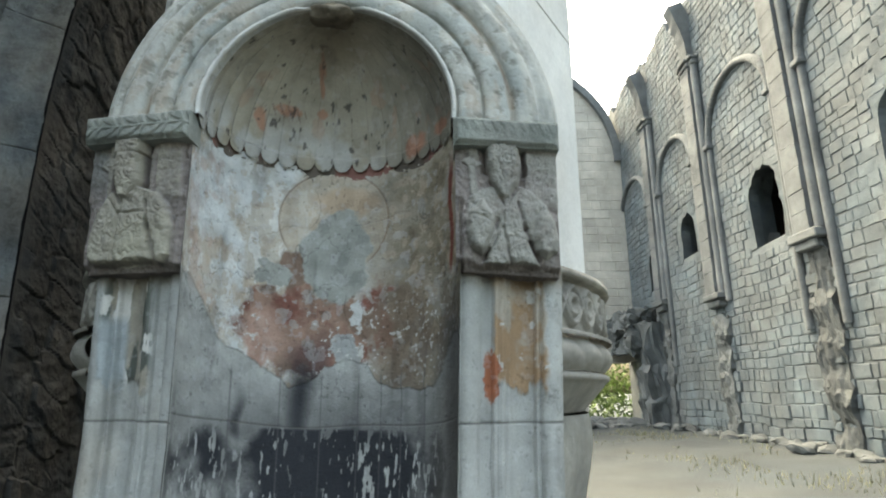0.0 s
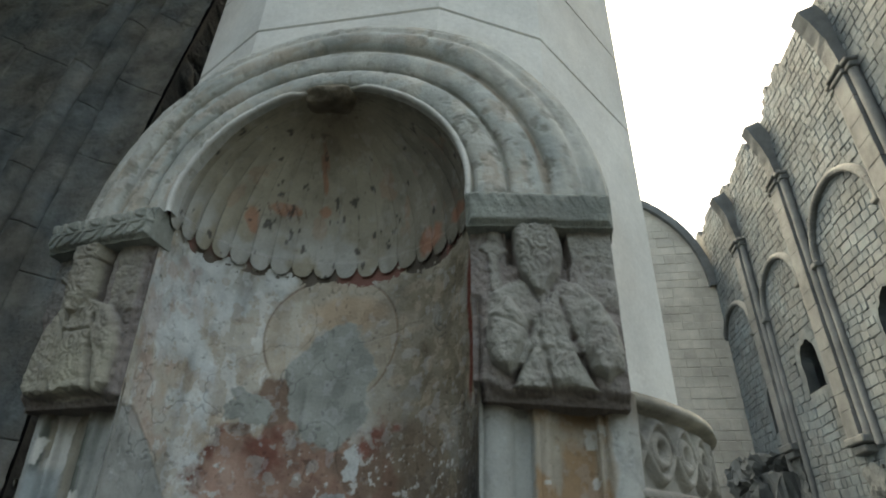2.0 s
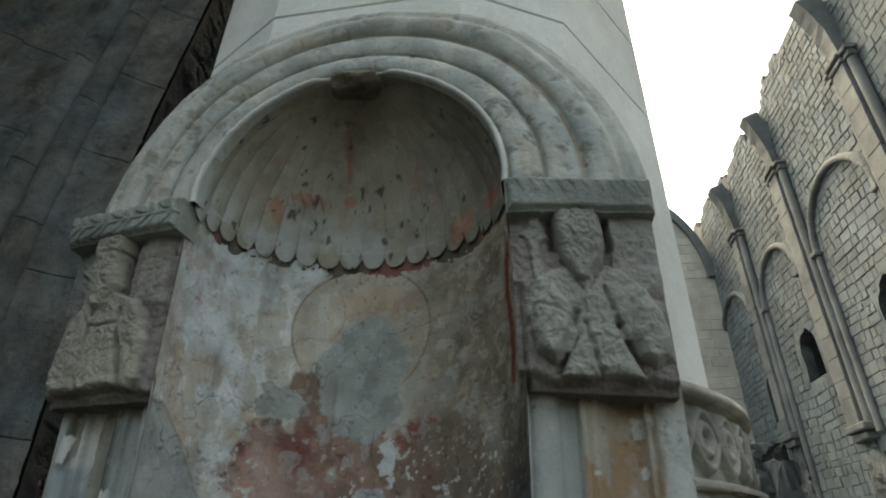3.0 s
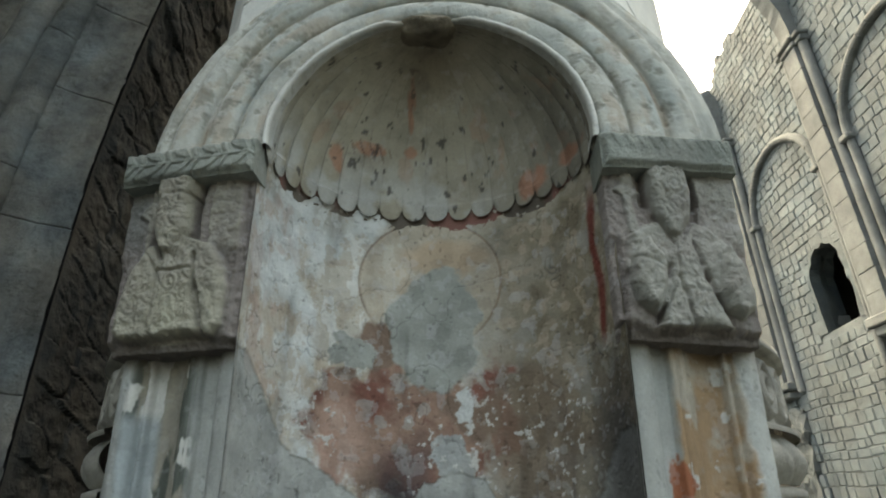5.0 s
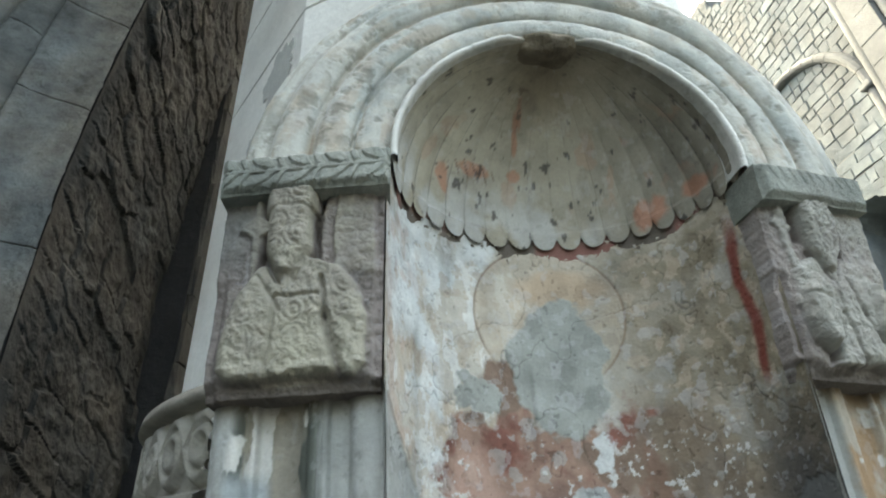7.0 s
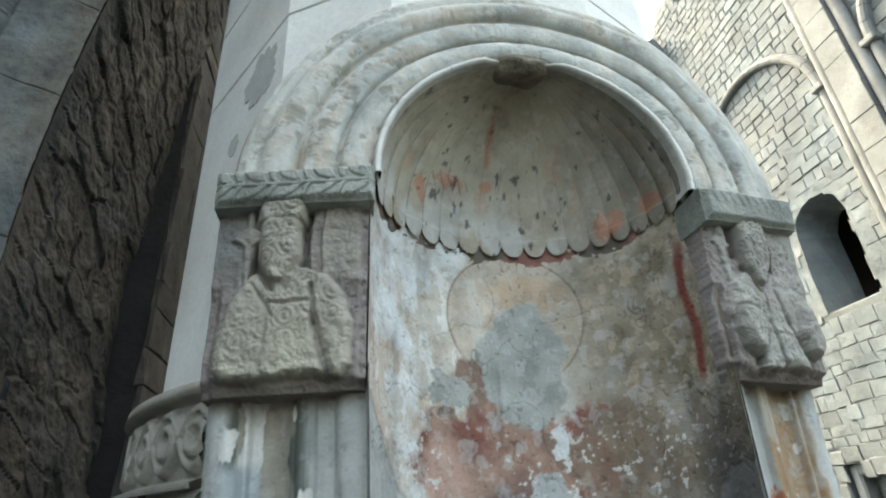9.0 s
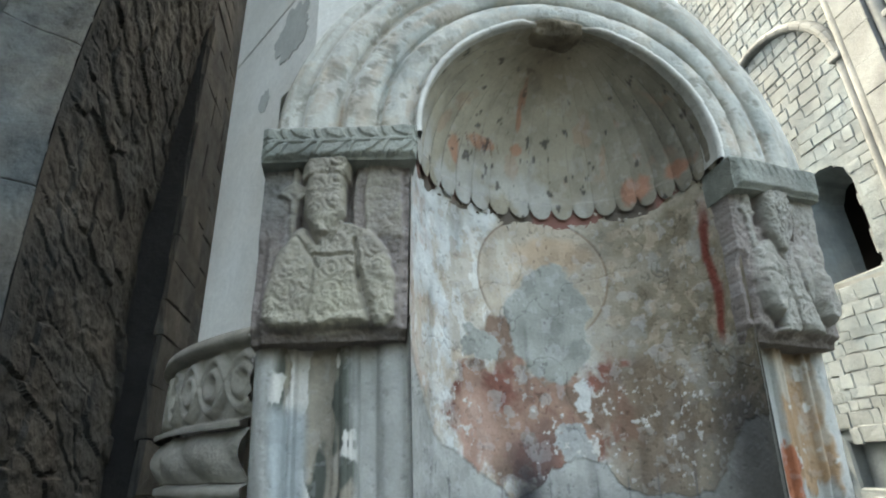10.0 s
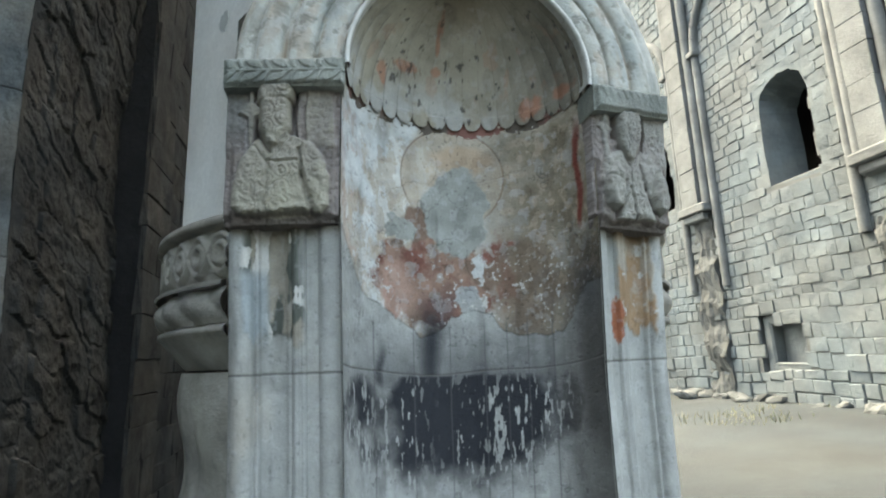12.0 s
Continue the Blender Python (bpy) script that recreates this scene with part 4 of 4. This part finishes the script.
def pilaster(bay, foot, roll_foot):
    """A stepped pier strip with side rolls, a corbelled foot and a moulded capital."""
    t = thing("pilaster", "tall pale stone pilaster strip with a broken corbelled foot", "pilaster", (XW, bay, foot), "pilasters of the nave wall")
    H = 12.4 - foot
    z = 0.0
    while z < H - 0.02:
        h = min(random.uniform(0.42, 0.75), H - z)
        part("pilaster_block", box_mesh("pilaster_block", (-0.30, -0.27, z), (0.0, 0.27, z + h - 0.004), M_DRESSED, 0.008, 0.008), t)
        z += h
    for s in (-1, 1):
        for k, (r, off, dz) in enumerate(((0.12, 0.39, 0.0), (0.10, 0.62, roll_foot - foot))):
            v = []
            zs = np.linspace(dz, H if k == 0 else 9.3 - foot, 14)
            for z in zs:
                for a in np.linspace(0, 2 * math.pi, 14, endpoint=False):
                    v.append((-0.12 + 0.06 * k + r * math.cos(a), s * off + r * math.sin(a), z))
            part("colonnette", sheet("colonnette", v, 14, len(zs), M_DRESSED, closed=True), t)
    v, f = [], []
    box(v, f, (-0.36, -0.5, -0.22), (0.0, 0.5, 0.0), 0.03, 0.02)
    box(v, f, (-0.26, -0.36, -0.42), (0.0, 0.4, -0.22), 0.03, 0.03)
    part("corbel", mesh_of("corbel", v, f, M_DRESSED), t)
    v, f = [], []
    for cy, hw in ((0.0, 0.31), (-0.4, 0.15), (0.4, 0.15)):
        d0 = -0.36 if cy == 0 else -0.28
        v, f = [], []
        box(v, f, (d0, cy - hw, H), (0.0, cy + hw, H + 0.09), 0.025, 0.01)
        box(v, f, (d0 + 0.05, cy - hw + 0.03, H + 0.09), (0.0, cy + hw - 0.03, H + 0.2), 0.02, 0.01)
        box(v, f, (d0 - 0.04, cy - hw - 0.02, H + 0.2), (0.0, cy + hw + 0.02, H + 0.32), 0.03, 0.01)
        part("capital", mesh_of("capital", v, f, M_DRESSED), t)
    # stump of the arch that sprang from here
    v = []
    n = 10
    for k in range(n):
        a = 0.42 * k / (n - 1)
        cx, cz = -5.5 + 5.3 * math.cos(a), H + 0.3 + 5.3 * math.sin(a)
        for dx, dy in ((-0.04, -0.24), (0.5, -0.24), (0.5, 0.24), (-0.04, 0.24)):
            v.append((cx + dx * math.cos(a) + random.uniform(-0.02, 0.02), dy, cz + dx * math.sin(a)))
    f = grid_faces(4, n, True) + [(3, 2, 1, 0), tuple(4 * (n - 1) + i for i in range(4))]
    part("arch_stump", mesh_of("arch_stump", v, f, M_DRESSED), t)
    return t


for b, ft, rf in zip(BAYS, (4.9, 5.2, 4.6, 5.1), (3.5, 3.05, 4.3, 2.6)):
    pilaster(b, ft, rf)


def blind_arch(c, half):
    """A ring of arch stones over a bay."""
    t = thing("blind_arch", "round blind arch moulding of pale stone on the nave wall", "arch", (XW, c, 9.3), "blind arches of the nave wall")
    n = 17
    prof = ((0.02, 0.0), (-0.10, 0.0), (-0.155, 0.03), (-0.18, 0.085), (-0.17, 0.14), (-0.13, 0.19), (-0.06, 0.22), (0.02, 0.22))
    for k in range(n):
        a0, a1 = math.pi * k / n + 0.003, math.pi * (k + 1) / n - 0.003
        v = [(x, (half + r) * math.cos(a), (half + r) * math.sin(a)) for a in (a0, (a0 + a1) / 2, a1) for x, r in prof]
        m = len(prof)
        f = grid_faces(m, 3) + [tuple(range(m)), tuple(range(3 * m - 1, 2 * m - 1, -1))]
        part("arch_stone", mesh_of("arch_stone", v, f, M_DRESSED), t)
    for s in (-1, 1):
        part("impost", box_mesh("impost", (-0.24, s * (half + 0.11) - 0.15, -0.16), (0.0, s * (half + 0.11) + 0.15, 0.0), M_DRESSED, 0.03), t)
    return t


edges = (0.2,) + BAYS + (END_Y + 0.9,)
for a, b in zip(edges[:-1], edges[1:]):
    blind_arch((a + b) / 2, (b - a) / 2 - 0.73)

# near-black box added behind the wall so that its windows look dark
window_backing = thing("wall_window_backing", "near-black box added behind the nave windows to darken them", "wall", kind="structure")
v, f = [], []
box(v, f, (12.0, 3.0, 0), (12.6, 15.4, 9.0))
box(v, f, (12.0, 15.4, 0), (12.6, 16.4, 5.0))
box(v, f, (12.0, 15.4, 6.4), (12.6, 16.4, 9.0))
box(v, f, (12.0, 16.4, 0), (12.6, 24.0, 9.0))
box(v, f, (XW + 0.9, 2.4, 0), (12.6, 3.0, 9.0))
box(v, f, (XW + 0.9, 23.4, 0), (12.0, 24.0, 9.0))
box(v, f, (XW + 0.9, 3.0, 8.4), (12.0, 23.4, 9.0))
part("wall_core", mesh_of("wall_core", v, f, M_SHADE_CORE), window_backing)
v, f = [], []
for lo, hi in (((XW + 0.42, 7.85, 0.9), (XW + 0.95, 8.8, 2.3)), ((XW + 0.5, 7.4, 1.66), (XW + 0.95, 7.85, 2.3)), ((XW + 0.38, 7.4, 0.9), (XW + 0.95, 7.85, 1.24)), ((XW + 0.1, 7.35, 0.9), (XW + 0.9, 7.6, 2.2)), ((XW + 0.1, 8.5, 0.9), (XW + 0.9, 8.7, 2.2)), ((XW + 0.1, 7.5, 1.0), (XW + 0.9, 8.6, 1.2)), ((XW + 0.1, 7.5, 2.0), (XW + 0.9, 8.6, 2.25))):
    box(v, f, lo, hi, 0.04, 0.03)
part("recess", mesh_of("recess", v, f, M_ASHLAR_J), wall_east)

# end wall under the lost vault
wall_end = thing("wall_end", "pale ashlar end wall with the curved edge of a lost vault", "wall", kind="structure")
VX, VZ, VR = 3.15, 12.6, 5.8


def end_top(x):
    d = VR * VR - (x - VX) ** 2
    return VZ + math.sqrt(d) if d > 0 else 0.0


v, f = [], []
xs = np.linspace(VX - VR + 0.05, VX + VR, 60)
for x0, x1 in zip(xs[:-1], xs[1:]):
    zb = 2.9 + 0.5 * noise.noise(Vector((x0 * 1.1, 0, 5))) if 6.6 < x0 < 8.9 else 0.0
    k = len(v)
    v += [(x0, END_Y, zb), (x1, END_Y, zb), (x1, END_Y, end_top(x1)), (x0, END_Y, end_top(x0)), (x0, END_Y + 1, zb), (x1, END_Y + 1, zb), (x1, END_Y + 1, end_top(x1)), (x0, END_Y + 1, end_top(x0))]
    f += [(k, k + 1, k + 2, k + 3), (k + 5, k + 4, k + 7, k + 6), (k + 3, k + 2, k + 6, k + 7), (k, k + 4, k + 5, k + 1), (k, k + 3, k + 7, k + 4), (k + 1, k + 5, k + 6, k + 2)]
part("wall_core", mesh_of("wall_core", v, f, M_CREAM), wall_end)
v = []
for k in range(40):
    a = math.pi * k / 39
    for r, y in ((VR + 0.0, END_Y - 0.25), (VR - 0.35, END_Y - 0.25), (VR - 0.35, END_Y + 0.02), (VR, END_Y + 0.02)):
        v.append((VX + r * math.cos(a), y, VZ + r * math.sin(a)))
part("vault_edge", mesh_of("vault_edge", v, grid_faces(4, 40, True), M_DRESSED), wall_end)

# ---- covered aisle on the dark side ----
LX, LY = -2.47, 1.62
aisle = thing("wall_aisle", "aisle wall of rough stone, coloured near black for its deep shade", "wall", kind="structure")
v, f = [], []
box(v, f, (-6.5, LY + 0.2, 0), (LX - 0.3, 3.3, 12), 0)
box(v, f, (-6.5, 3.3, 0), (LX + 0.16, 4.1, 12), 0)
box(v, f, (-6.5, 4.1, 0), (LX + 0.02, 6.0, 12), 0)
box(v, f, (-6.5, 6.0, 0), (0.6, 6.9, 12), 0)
# unseen side wall, added to close the aisle off from sky light
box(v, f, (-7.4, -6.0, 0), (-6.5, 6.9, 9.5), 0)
part("wall_core", mesh_of("wall_core", v, f, M_SHADE_CORE), aisle)
# unseen slab, its reach set to keep sky light off the aisle
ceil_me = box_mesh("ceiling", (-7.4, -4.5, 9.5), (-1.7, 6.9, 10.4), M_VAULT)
tagged(part("ceiling", ceil_me), "dark slab for the unseen vault over the aisle, blocking the sky", "ceiling", kind="structure")

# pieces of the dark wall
SHADE_BLOCKS = [block_mesh("stone", 1, 0.05, 1, M_SHADE, 300 + i, 0.03, 0.03) for i in range(6)]


def lay(parent, meshes, at, turn, w, h, rng, name="stone", depth=1.0):
    ob = new(name, meshes[rng.randrange(len(meshes))])
    ob.parent = parent
    ob.matrix_local = Matrix.Translation(at) @ pose(0, 0, 0, 0, 0, turn) @ Matrix.Diagonal((w, depth, h, 1))
    return ob


rng = random.Random(5)
for y0, y1, xf in ((3.3, 4.1, LX + 0.16), (4.1, 6.0, LX + 0.02)):
    z = 0.0
    while z < 8.5:
        h = rng.uniform(0.24, 0.42)
        y = y0
        while y < y1 - 0.05:
            w = min(rng.uniform(0.3, 0.75), y1 - y)
            if y1 - y - w < 0.15:
                w = y1 - y
            lay(aisle, SHADE_BLOCKS, (xf, y + w / 2, z + h / 2), 90, w + 0.006, h + 0.006, rng, depth=rng.uniform(0.6, 1.05))
            y += w
        z += h
x = LX
z = 0.0
while z < 6.0:
    h = rng.uniform(0.3, 0.45)
    x = LX + 0.05
    while x < 0.5:
        w = min(rng.uniform(0.4, 0.8), 0.6 - x)
        lay(aisle, SHADE_BLOCKS, (x + w / 2, 6.0, z + h / 2), 0, w - 0.02, h - 0.02, rng)
        x += w
    z += h

# moulded arch of the aisle: its edge, the rough soffit behind it and the lit front
def arch_edge(z):
    z = np.asarray(z, float)
    return -2.52 + 0.06 * np.clip(z - 3.7, 0, 9) ** 1.5 + 0.025 * np.clip(3.4 - np.maximum(z, 1.6), 0, 9) ** 1.5


def rough_soffit():
    nu, nv = 130, 620
    Y, Z = np.meshgrid(np.linspace(LY + 0.06, 3.36, nu), np.linspace(0, 10.2, nv))
    y, z = Y.ravel(), Z.ravel()
    q = np.c_[0 * y, y, z]
    a = y / 0.40 + 0.5 * (fbm(q, 2.5, 3, 310) - 0.5)                    # rubble: cells flattened along courses that slope with the arch
    b = (z + 0.5 * (y - LY)) / 0.24 + 0.8 * (fbm(q, 2.0, 3, 311) - 0.5)
    ia, ib = np.floor(a).astype(np.int64), np.floor(b).astype(np.int64)
    f1, f2, tone = np.full(len(y), 9.0), np.full(len(y), 9.0), np.zeros(len(y))
    for da in (-1, 0, 1):
        for db in (-1, 0, 1):
            ca, cb = ia + da, ib + db
            d = np.maximum(np.abs(a - ca - 0.15 - 0.7 * hash3(ca, cb, ca * 0 + 3)), np.abs(b - cb - 0.15 - 0.7 * hash3(ca, cb, ca * 0 + 4)))
            tone = np.where(d < f1, hash3(ca, cb, ca * 0 + 5), tone)
            f2 = np.where(d < f1, f1, np.minimum(f2, d))
            f1 = np.minimum(f1, d)
    h = (0.055 * tone - 0.015) * step(0.0, 0.12, f2 - f1) - 0.012 * (1 - step(0.0, 0.12, f2 - f1)) + 0.08 * (fbm(q, 3.0, 4, 312) - 0.5) + 0.05 * (fbm(q, 15, 4, 313) - 0.5)
    h = 0.75 * h * step(0.0, 0.10, y - LY - 0.06)
    p = np.c_[arch_edge(z) - 0.02 + h, y, z]
    return sheet("soffit", p, nu, nv, M_SHADE, smooth=False, flip=True)


part("soffit", rough_soffit(), aisle, "rough masonry under the arch, coloured near black for shade")

aisle_pier = thing("wall_pier_front", "grey moulded arch front of the dark aisle with tight slanting joints", "pier", kind="structure")


def arch_stone(s0, s1, z0, z1, kind, seed):
    """One stone of the arch front, from s0 to s1 behind its edge, with its rolls and hollows."""
    nu, nv = max(12, int((s1 - s0) / 0.014)), 60
    lip = np.array((0.0, 0.0015, 0.004)) / (z1 - z0)
    U, V = np.meshgrid(np.linspace(0, 1, nu), np.r_[lip, np.linspace(0.015, 0.985, nv - 6), 1 - lip[::-1]])
    sl, v = (s0 + U * (s1 - s0)).ravel(), V.ravel()
    u = U.ravel()
    z = z0 + v * (z1 - z0)
    z = z + (0.12 + 0.4 * np.clip((z - 2.5) / 3, 0, 1)) * (sl - s0)
    if kind == "band":                                           # two flat faces meeting in a low arris
        y = np.where(sl < 0.26, 0.0, -0.18 * (sl - 0.26))
        y = y + 0.25 * np.clip(0.012 - sl, 0, 1) * 4
    elif kind == "roll":
        y = -0.03 - 0.12 * np.sqrt(np.clip(1 - (2 * u - 1) ** 2, 0, 1)) + 0.05
    else:
        y = -0.03 + 0 * sl
    p = np.c_[arch_edge(z) - sl, LY + y, z]
    d = 0.03 * (fbm(p, 4, 4, 330) - 0.5) + 0.014 * (fbm(p, 24, 4, 331) - 0.5) + 0.012 * step(0.62, 0.68, fbm(p, 9, 4, 332)) + 0.004 * (seed - math.floor(seed))
    rim = np.minimum(np.minimum(v, 1 - v) * (z1 - z0), np.minimum(u, 1 - u) * (s1 - s0) if kind != "band" else np.minimum(1, (1 - u) * (s1 - s0)))
    p[:, 1] += d + 0.008 * (1 - step(0, 0.0045, rim)) + 0.01 * (1 - step(0.0, 0.0014, rim))
    return sheet("arch_stone", p, nu, nv, M_GREY, smooth=True, flip=True)


part("core", sheet("core", np.c_[[float(arch_edge(z)) - k for z in np.linspace(0, 10, 60) for k in (0.02, 4.0)], [LY + 0.075] * 120, [z for z in np.linspace(0, 10, 60) for k in (0, 1)]], 2, 60, M_SHADE_CORE, smooth=False), aisle_pier)
for s0, s1, kind, low, high in ((0.0, 0.50, "band", 0.75, 1.1), (0.502, 0.82, "roll", 0.8, 1.2), (0.822, 1.15, "roll", 0.8, 1.2), (1.152, 1.9, "flat", 0.6, 0.9), (1.902, 3.2, "flat", 0.6, 0.9)):
    z = -0.5
    while z < 8.8:
        h = rng.uniform(low, high)
        part("arch_stone", arch_stone(s0, s1, z + 0.0008, z + h - 0.0008, kind, 320 + z + s0), aisle_pier)
        z += h

# ragged stump of masonry overhanging the breach in the corner
def ragged_mass(name, lo, hi, n, amp, seed, mat):
    bm = bmesh.new()
    bmesh.ops.create_cube(bm, size=1.0)
    bmesh.ops.subdivide_edges(bm, edges=bm.edges[:], cuts=n, use_grid_fill=True)
    for q in bm.verts:
        c = Vector([l + (k + 0.5) * (h - l) for l, k, h in zip(lo, q.co, hi)])
        d = Vector([noise.noise(c * 1.6 + Vector((seed + 9 * i, 0, 0))) + 0.5 * noise.noise(c * 4.5 + Vector((0, seed + 5 * i, 0))) + 0.45 * noise.noise(c * 10 + Vector((0, 0, seed + 5 * i))) for i in range(3)])
        q.co = c + d * amp
    me = bpy.data.meshes.new(name)
    bm.to_mesh(me)
    bm.free()
    me.materials.append(mat)
    return me


ruin = thing("broken_masonry", "ragged overhanging stump of broken masonry above the breach", "ruined masonry")
part("overhang", ragged_mass("overhang", (7.75, 19.9, 3.3), (9.2, 22.9, 4.9), 12, 0.32, 3.0, M_RUBBLE), ruin)
part("stump", ragged_mass("stump", (8.1, 19.3, 0.1), (9.2, 20.3, 4.2), 10, 0.25, 8.0, M_RUBBLE), ruin)
for b, ft in zip(BAYS, (3.7, 5.0, 3.9, 4.6)):
    t = thing("wall_scar", "crumbled scar of torn-out masonry below the pilaster", "wall scar", group="scars below the pilasters")
    part("broken_core", ragged_mass("broken_core", (XW - 0.12, b - 0.38, 0.2), (XW + 0.2, b + 0.34, ft), 30, 0.12, b, M_RUBBLE), t)

# ---- rubble, grass and foliage ----
def rock_mesh(seed):
    bm = bmesh.new()
    bmesh.ops.create_icosphere(bm, subdivisions=2, radius=0.5)
    for q in bm.verts:
        n = noise.noise(q.co * 2.3 + Vector((seed * 3.7, 0, 0)))
        q.co *= 1 + 0.45 * n
        q.co.z *= 0.62
        q.co = Vector([round(c * 5) / 5 * 0.35 + c * 0.65 for c in q.co])
    me = bpy.data.meshes.new("rubble_stone")
    bm.to_mesh(me)
    bm.free()
    me.materials.append(M_RUBBLE)
    return me


ROCKS = [rock_mesh(i) for i in range(6)]
for i in range(70):
    y = rng.uniform(2.0, 22.0)
    x = XW - abs(rng.gauss(0, 0.35)) - 0.1
    s = rng.uniform(0.12, 0.45)
    ob = new("rubble_stone", rng.choice(ROCKS))
    ob.matrix_local = Matrix.Translation((x, y, 0.38 + 0.18 * s)) @ pose(0, 0, 0, rng.uniform(-15, 15), rng.uniform(-15, 15), rng.uniform(0, 360)) @ Matrix.Diagonal((s * 1.3, s, s, 1))
    tagged(ob, "loose pale rubble stone at the wall foot", "stone", group="rubble along the nave wall")
for i in range(46):
    x, y = rng.uniform(4.2, 8.6), rng.uniform(19.5, 22.4)
    s = rng.uniform(0.25, 0.8)
    ob = new("rubble_stone", rng.choice(ROCKS))
    ob.matrix_local = Matrix.Translation((x, y, 0.3 + 0.2 * s)) @ pose(0, 0, 0, rng.uniform(-15, 15), rng.uniform(-15, 15), rng.uniform(0, 360)) @ Matrix.Diagonal((s * 1.3, s, s, 1))
    tagged(ob, "fallen pale building stone in the broken end wall", "stone", group="rubble in the end wall")

v, f = [], []
for i in range(2600):
    x, y = rng.gauss(6.6, 0.9), rng.uniform(6, 21)
    if x > 8.7 or noise.noise(Vector((x * 0.8, y * 0.5, 2))) < 0.05:
        continue
    h, a = rng.uniform(0.04, 0.16), rng.uniform(0, 6.28)
    dx, dy = 0.012 * math.cos(a), 0.012 * math.sin(a)
    k = len(v)
    g0 = float(ground_z(np.array([[x, y, 0.0]]))[0]) - 0.03
    v += [(x - dx, y - dy, g0), (x + dx, y + dy, g0), (x + rng.uniform(-.05, .05), y + rng.uniform(-.05, .05), g0 + h)]
    f.append((k, k + 1, k + 2))
tagged(part("grass", mesh_of("grass", v, f, M_GRASS)), "sparse dry grass on the earth floor", "grass", kind="stuff")

v, f = [], []
for i in range(5200):
    c = rng.choice(((6.2, 25.5, 1.5, 2.6), (4.0, 26, 1.3, 2.4), (13.2, 16.2, 5.6, 0.9), (8.6, 26, 1.6, 2.2)))
    p0 = Vector((c[0] + rng.gauss(0, 0.45) * c[3], c[1] + rng.gauss(0, 0.35) * c[3] * (0.35 if c[0] > 10 else 1), max(0.02, c[2] + rng.gauss(0, 0.42) * c[3])))
    q = pose(0, 0, 0, rng.uniform(0, 360), rng.uniform(0, 360), 0)
    s = rng.uniform(0.06, 0.16)
    k = len(v)
    for a, b in ((-1, 0), (0, -0.5), (1, 0), (0, 0.5)):
        v.append(p0 + q @ Vector((a * s, b * s, 0)))
    f.append((k, k + 1, k + 2, k + 3))
tagged(part("shrubs", mesh_of("shrubs", v, f, M_LEAF)), "sunlit green shrubs beyond the broken wall", "shrubs", kind="stuff")

# ---- stones of the nave wall, last ----
STONES = [block_mesh("stone", 1, 0.06, 1, M_ASHLAR, 500 + i, 0.02, 0.03) for i in range(8)]
jv, jf = [], []


def joined_stone(o, ax, w, h, d, rngj):
    """A hewn block added to the joined far masonry. ax: 0 faces -x, 1 faces -y."""
    c = 0.018
    k = len(jv)
    r = lambda s=0.014: rngj.uniform(-s, s)
    pts = []
    for x, z, y in ((w / 2, h / 2, 0.0), (w / 2, h / 2, d - c), (w / 2 - c, h / 2 - c, d)):
        pts += [(sx * x + r(), y + r(0.006), sz * z + r()) for sx, sz in ((-1, -1), (1, -1), (1, 1), (-1, 1))]
    for a, y, z in pts:
        jv.append((o[0] - y, o[1] - a, o[2] + z) if ax == 0 else (o[0] + a, o[1] - y, o[2] + z))
    jf.extend(tuple(k + i for i in q) for q in ((0, 1, 5, 4), (1, 2, 6, 5), (2, 3, 7, 6), (3, 0, 4, 7), (4, 5, 9, 8), (5, 6, 10, 9), (6, 7, 11, 10), (7, 4, 8, 11), (8, 9, 10, 11)))


made = 0
z = 0.0
while z < 17:
    h = rng.uniform(0.19, 0.33)
    y = 1.0 + rng.uniform(0, 0.3)
    while y < END_Y:
        w = rng.uniform(0.19, 0.33) if rng.random() < 0.6 else rng.uniform(0.33, 0.56)
        cy, cz = y + w / 2, z + h / 2
        cz += 0.10 * noise.noise(Vector((cy * 0.6, z * 0.3, 4))) + rng.uniform(-0.012, 0.012)
        near = 5.8 < cy < 8.6 and 1.2 < cz < 9.0
        if cz < wall_top(cy) and not in_opening(cy, cz, 0.1) and not in_opening(y, cz, 0.0) and not in_opening(y + w, cz, 0.0) and not in_pilaster(cy, cz):
            gap = rng.uniform(0.004, 0.022)
            if near and made < 300:
                lay(wall_east, STONES, (XW + 0.04, cy, cz), -90, w - gap, h - gap, rng, depth=rng.uniform(0.85, 1.15))
                made += 1
            else:
                scar = any(abs(cy - b) < 0.42 and cz < 4.6 for b in BAYS)
                joined_stone((XW + 0.04, cy, cz), 0, w - gap, h - gap, 0.06 * (rng.uniform(0.6, 2.0) if scar else rng.uniform(0.85, 1.15) + (0.8 * rng.random() if cz < 1.3 else 0)), rng)
        y += w
    z += h
part("far_stones", mesh_of("far_stones", jv, jf, M_ASHLAR_J), wall_east)["kind"] = "stuff"
jv, jf = [], []
z = 0.0
while z < 18:
    h = rng.uniform(0.36, 0.5)
    x = -2.6
    while x < XW:
        w = rng.uniform(0.4, 0.9)
        cx, cz = x + w / 2, z + h / 2
        if cz + 0.3 < end_top(cx) and not (cz < 3.4 and 6.3 < cx):
            joined_stone((cx, END_Y + 0.02, cz), 1, w - 0.012, h - 0.012, 0.04 * rng.uniform(0.7, 1.3), rng)
        x += w
    z += h
part("end_stones", mesh_of("end_stones", jv, jf, M_CREAM), wall_end)["kind"] = "stuff"
